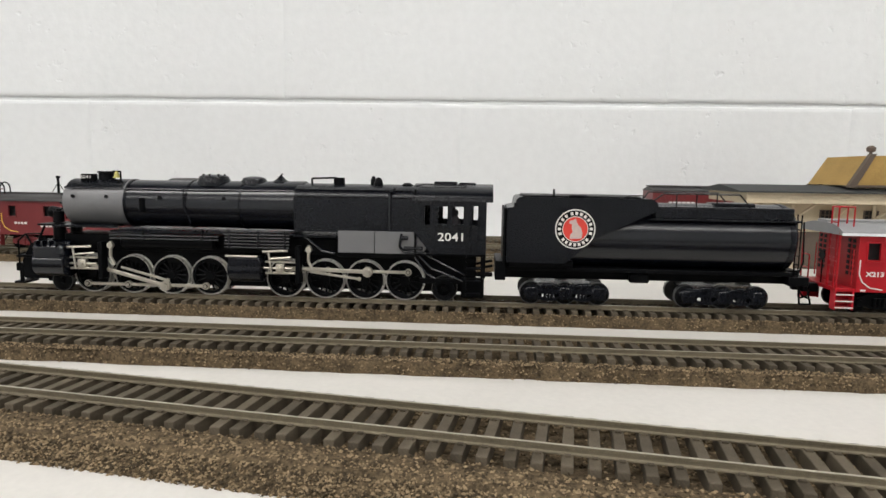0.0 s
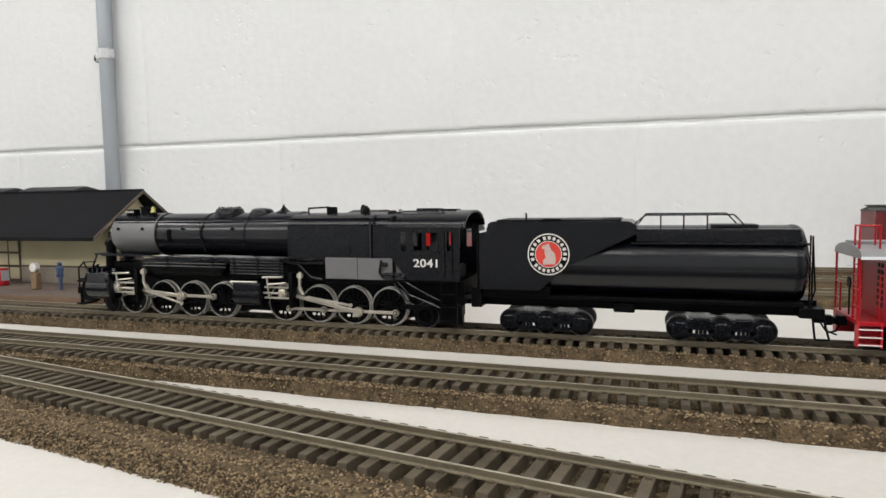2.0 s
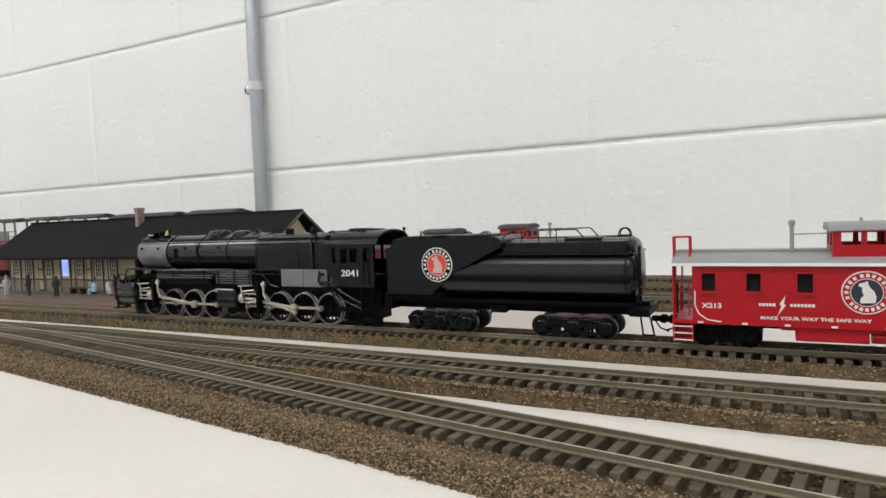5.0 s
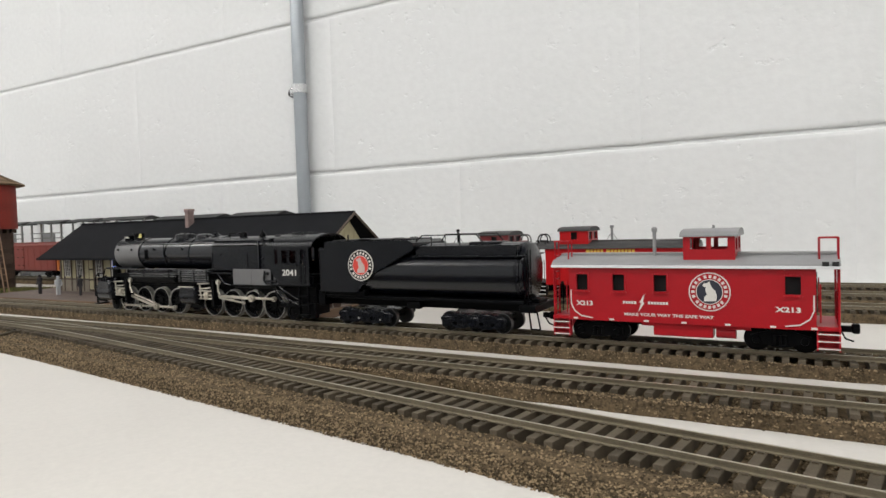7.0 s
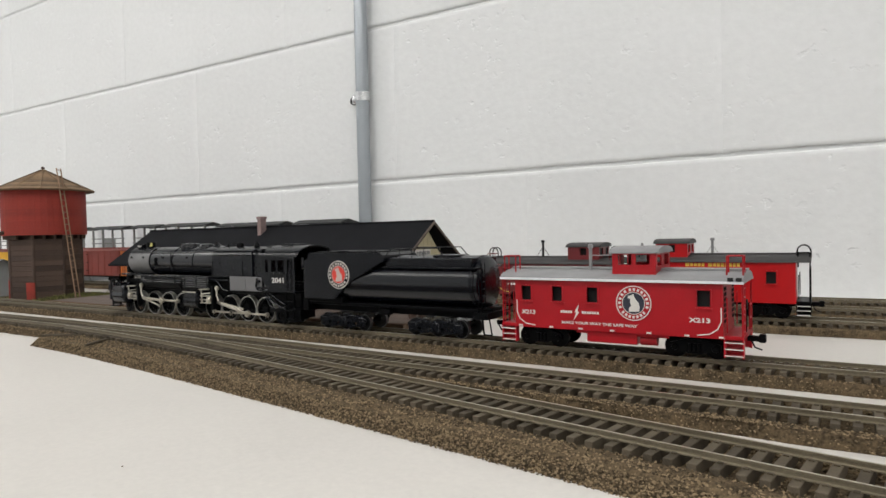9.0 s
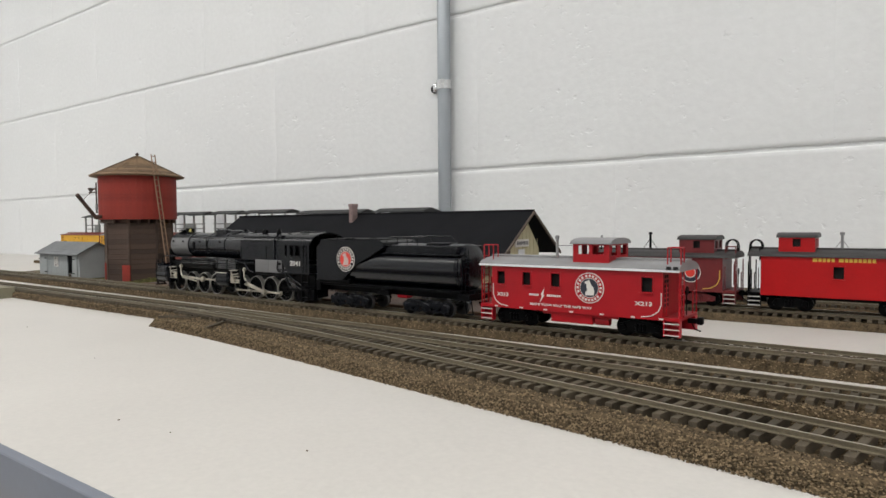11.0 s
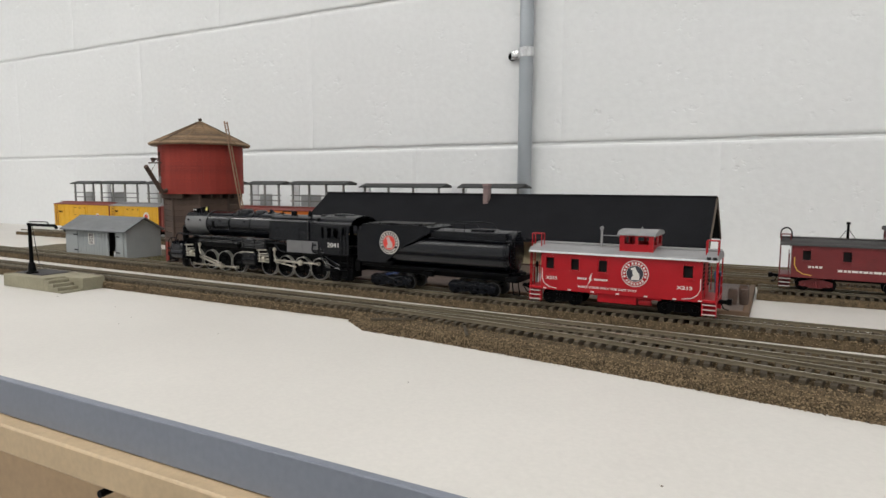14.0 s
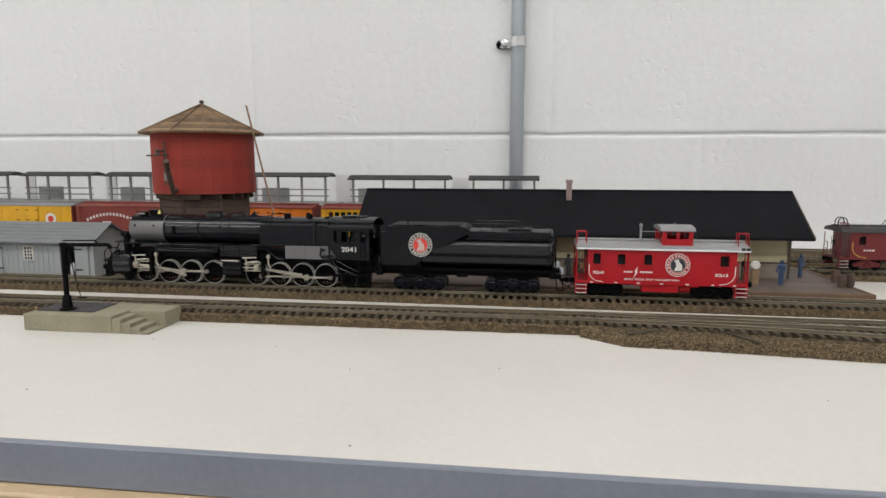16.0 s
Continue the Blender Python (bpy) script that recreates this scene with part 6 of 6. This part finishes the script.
def water_column():
    pier = thing("concrete_pier", "olive-grey concrete pier with small steps", "pier")
    z1 = ZT + 11
    part("block", box(BM(), -548, -486, -497, -459, ZT, z1, 0.4), CONC, pier, smooth=0)
    part("landing", box(BM(), -485.9, -460, -479, -459, ZT, z1 - 0.2, 0.4), CONC, pier, smooth=0)
    for k in range(4):
        part("stair_step", box(BM(), -485.9 + 6.4 * k, -479.6 + 6.4 * k, -497, -479.1, ZT, z1 - 1.6 - 2.6 * k, 0.3), CONC, pier, smooth=0)
    part("cap_plate", box(BM(), -546, -505, -488, -462, z1, z1 + 0.6, 0.2), FDARK, pier)
    c = thing("water_column", "dark iron water column standing on a concrete pier", "water column", pose(-0.526, -0.484, (z1 + 0.6) * MM))
    part("column", lathe(BM(), (0, 0, 0), (0, 0, 1), [(0, 5), (1.2, 5), (2, 3.4), (9, 2.6), (10, 1.7), (42, 1.5), (43, 2.1), (45, 2.1)], 16), BLACKM, c)
    bm = tube(BM(), [(0, 0, 43.5), (28, 6, 43.2), (30, 6.4, 40.5)], 1.3, 10)
    tube(bm, [(0, 0, 46.2), (20, 4.2, 46.2), (22, 4.6, 43.5)], 0.5, 6)
    part("arm", bm, BLACKM, c)
    bm = tube(BM(), [(3, 0.6, 43), (6, 1.2, 22), (9, 1.6, 8)], 0.3, 6)
    cyl(bm, (7, 1.6, 8), (13, 2, 8), 0.6, 6)
    part("chain", bm, BLACKM, c)


def shelters():
    """A row of canopied open shelters near the block wall, with pale sheets between them."""
    spans = [(-1092, -1026), (-1015, -905), (-888, -786), (-768, -672), (-652, -585), (-570, -466), (-442, -315), (-292, -207)]
    for i, (a, b) in enumerate(spans):
        dz = 5.5 if a > -450 else 2.5
        s = thing("platform_shelter", "small open shelter with dark roof, thin posts and railing", "shelter", group="platform shelters")
        part("roof", prism_x(BM(), [(-100, -54 - dz), (-84, -49.5 - dz), (-62, -54 - dz), (-62, -55.4 - dz), (-84, -51 - dz), (-100, -55.4 - dz)], a, b), CANR, s, smooth=0)
        n = 4 if b - a > 90 else 3
        for k in range(n):
            x = a + 6 + (b - a - 12) * k / (n - 1)
            part("post", box(BM(), x - 1.2, x + 1.2, -95, -92.6, -90, -53.6 - dz), CANP, s)
        part("rail", box(BM(), a + 2, b - 2, -94.6, -93.2, -74, -72.4), CANP, s)
        part("rail", box(BM(), a + 2, b - 2, -94.6, -93.2, -82, -80.4), CANP, s)
        part("counter", box(BM(), a + 8, a + 8 + (b - a) * 0.35, -78, -76, -90, -72), CANG, s)
        part("deck", box(BM(), a - 8, b + 8, -104, -58, -93, -90, 0.3), CANG, s)
        for x in (a + 4, b - 4):
            part("leg", box(BM(), x - 3, x + 3, -100, -62, ZT + 5, -93), CANG, s)
        if i + 1 < len(spans):
            g = thing("pale_sheet", "upright pale grey sheet between two shelters", "sheet", group="pale sheets")
            part("panel", box(BM(), b + 1, spans[i + 1][0] - 1, -72, -70, -89.8, -52 - dz, 0.2), CANW, g)


def right_depot():
    GZ = -163.0
    c, k = Vector((0.426, -0.694, -0.078)), 0.8315
    at = Matrix.Translation(c) @ Matrix.Scale(k, 4) @ Matrix.Translation(-c)
    D = thing("freight_house", "cream model freight house with dark flat roof and brackets", "building", at)
    y0 = -118
    part("wall", box(BM(), 700, 1010, -92, -30, GZ, -92), TANB, D, smooth=0)
    part("fascia_board", box(BM(), 676, 1030, y0 + 4, -24, -101, -89.6, 0.3), TANB, D, "pale fascia board")
    bm = prism_x(BM(), [(y0, -90), (-70, -84.6), (-20, -90), (-20, -91.4), (y0, -91.4)], 668, 1040)
    part("roof", bm, CANR, D, smooth=0)
    bm = BM()
    for x in range(684, 1010, 36):
        tube(bm, [(x, y0 + 8, -101), (x + 10, -93, -116)], 1.3, 6)
        tube(bm, [(x + 20, y0 + 8, -101), (x + 10, -93, -116)], 1.3, 6)
        box(bm, x + 8.6, x + 11.4, -95, -92, GZ, -101)
    part("bracket", bm, TANB, D)
    # lower wall in dark brown, its colour also standing for the shadow there
    part("wainscot", box(BM(), 699, 1011, -93, -92.1, GZ, -128), TRIMB, D)
    for x in range(720, 1000, 40):
        small_window(D, x, -92.4, -124, -108, 11, TRIMB)
    tw = thing("hipped_roof_lantern", "small ochre hipped roof house with finial on the freight house", "building", at)
    part("wall", box(BM(), 782, 900, -92, -40, -89.4, -84.4), TANB, tw, smooth=0)
    bm = prism_y(BM(), [(771, -84), (788, -57), (905, -57), (922, -84)], -104, -34)
    part("roof", bm, OCHRE, tw, smooth=0)
    bm = BM()
    for y in (-104.8, -34):
        box(bm, 770, 923, y, y + 0.8, -85.6, -83.6)
    part("trim_board", bm, TRIMB, tw)
    part("barge_board", prism_y(BM(), [(769, -86), (787, -55.5), (792, -55.5), (776, -86)], -106, -101), TRIMB, tw)
    part("finial", lathe(BM(), (790, -100, -57), (0, 0, 1), [(0, 1.8), (3, 1.3), (4, 3.6), (7, 4.0), (9, 2.0)], 12), TRIMB, tw)


def scenery():
    bm = BM()
    nx, ny = 60, 16
    rows = []
    for j in range(ny + 1):
        row = []
        for i in range(nx + 1):
            x, y = -900 + 480 * i / nx, -352 + 152 * j / ny
            e = min(i, nx - i, j, ny - j)
            h = 0 if e == 0 else 0.9 + 6.0 * math.exp(-((x + 468) / 30) ** 2 - ((y + 285) / 45) ** 2) + 1.2 * noise.noise(Vector((x * 0.05, y * 0.05, 2)))
            row.append(bm.verts.new((x, y, ZT - 0.3 + (h if e else 0))))
        rows.append(row)
    for j in range(ny):
        for i in range(nx):
            bm.faces.new((rows[j][i], rows[j][i + 1], rows[j + 1][i + 1], rows[j + 1][i]))
    g = part("ground_cover", bm, DIRT, None, smooth=80)
    tagged(g, "brown scenic dirt round the tower and shed", "ground", kind="stuff")
    rng = random.Random(9)
    bm = BM()
    for n in range(9000):
        if n % 2:
            x, y = rng.gauss(-466, 20), rng.uniform(-338, -225)
        else:
            x, y = rng.gauss(-535, 60), rng.uniform(-350, -225)
        if not (-670 < x < -440) or math.hypot(x + 527, y + 290) < 43 or (x < -620 and y > -325):
            continue
        rise = 6.0 * math.exp(-((x + 468) / 30) ** 2 - ((y + 285) / 45) ** 2)
        a, h = rng.uniform(0, 6.28), rng.uniform(1.2, 3.2) + (2.4 * rng.random() if n % 2 else 0.0)
        p = Vector((x, y, ZT + 0.3 + rise))
        u = Vector((math.cos(a), math.sin(a), 0)) * rng.uniform(0.35, 0.7)
        v = Vector((rng.uniform(-1.6, 1.6), rng.uniform(-1.6, 1.6), h))
        bm.faces.new([bm.verts.new(q) for q in (p - u, p + u, p + v)])
    t = part("turf_tufts", bm, GRASS, None, smooth=0)
    tagged(t, "dry green turf tufts round the water tower", "grass", kind="stuff")
    rng = random.Random(21)
    bm = BM()
    for _ in range(16):
        x, y = rng.uniform(-500, 620), rng.uniform(-640, -505)
        if y > lane_front(x) - 45:
            continue
        r = rng.uniform(0.2, 0.5)
        lathe(bm, (x, y, ZT), (0, 0, 1), [(0, r), (0.15, r), (0.3, r * 0.4)], 6)
    s = part("table_specks", bm, BALL, None, smooth=0)
    tagged(s, "few brown crumbs lying on the tabletop", "crumbs", kind="stuff")


def throw_rods():
    """Dark throw rods of the turnout, lying across the ballast."""
    for x, turn in ((-150, -58), (-96, 30)):
        r = thing("throw_rod", "dark turnout throw rod lying across the ballast", "throw rod", pose(x * MM, (lane_front(x) - 24) * MM, (ZT + 6.5) * MM, 0, 0, turn), "throw rods")
        part("rod", box(BM(), -0.9, 0.9, -14, 14, -0.8, 0.5, 0.2), TIE, r)
        part("pin", cyl(BM(), (0, 11, 0.2), (0, 11, 1.2), 0.7, 8), BLACKM, r)


# ---- build ----
room()
layout_table()
conduit()
LOCO = locomotive()
TENDER = tender()
CABOOSE = caboose_moving()
caboose_standing("dark maroon model caboose with round emblem on the rear track", 67, MAROON, ROOFD, 71, 80, True, False)
caboose_standing("scarlet model caboose with black roof and gold lettering", 186, RED2, ROOFD, 19, 30, False, True)
box_car("bright yellow model refrigerator car on the rear track", -1030, YELL, OXIDE, (118, 30, 4.5), [(14, 34, (3, 3, 3), 2.6), (96, 20, (2, 2, 2), 2)], OXIDE)
box_car("yellow model refrigerator car with round emblem on the rear track", -880, YELL, SILVER, (88, 32, 7.0), [(14, 38, (3, 3), 2.6), (16, 16, (3, 3, 3), 2.2), (76, 16, (2, 2, 2), 2)], OXIDE, length=115.0)
box_car("oxide-red model box car with white markings on the rear track", -758, OXIDE, OXIDE, None, [(13 + 4.3 * i, 30 + 7 * (1 - ((i - 7) / 7) ** 2), (2.5,), 3.4) for i in range(15)] + [(34, 27, (3, 3, 3), 3.0), (34, 22, (2, 2, 2, 2), 2.0)], length=186.0)
box_car("orange model refrigerator car on the rear track", -568, ORNG, OXIDE, None, [(70, 38, (3, 3), 3.0), (82, 26, (3, 3, 3), 2.4), (16, 32, (4, 4), 2.4)], OXIDE, length=103.0)
box_car("yellow model refrigerator car with black lettering bars on the rear track", -454, YELL, OXIDE, None, [(9, 36.5, (5, 5, 5, 5, 5, 5), 7.5), (100, 36, (4, 4, 4), 4)], OXIDE)
box_car("dark maroon model box car standing close to the wall", 597, MAROON, ROOFD, None, [(14, 34, (3, 3, 3, 3, 3, 3), 4), (90, 34, (3, 3, 3), 3)], y=-84)
depot()
station_platform()
platform_clutter()
water_tower()
tool_shed()
water_column()
shelters()
right_depot()
scenery()

# ---- tracks, ties and ballast last ----
track("weathered model railway track carrying the moving train", lane_train, -1000, 1100, True, (16.2, 18), 2, (-880, 800), stones=30000)
track("middle model railway track with turnout on brown ballast", lane_mid, -1000, 1100, True, (18.5, 18.5), 3, (-880, 800), stones=34000)
track("diverging front model railway track on brown ballast", lane_front, -188, 1100, True, (28, 16.5), 5, (70, 700), stones=72000, gauge_x0=-176, long_ties=(-170, 68), flare=8.0)
throw_rods()
track("rear model railway track holding two cabooses", lane_back, 52, 570, True, (18, 18), 6, (60, 420))
track("rear model railway track holding box cars", lane_cars, -1150, 590, True, (18, 18), 7, (60, 500))
track("model railway track close to the wall", lane_wall, 0, 1100, True, (18, 18), 8, (200, 500))
motions()
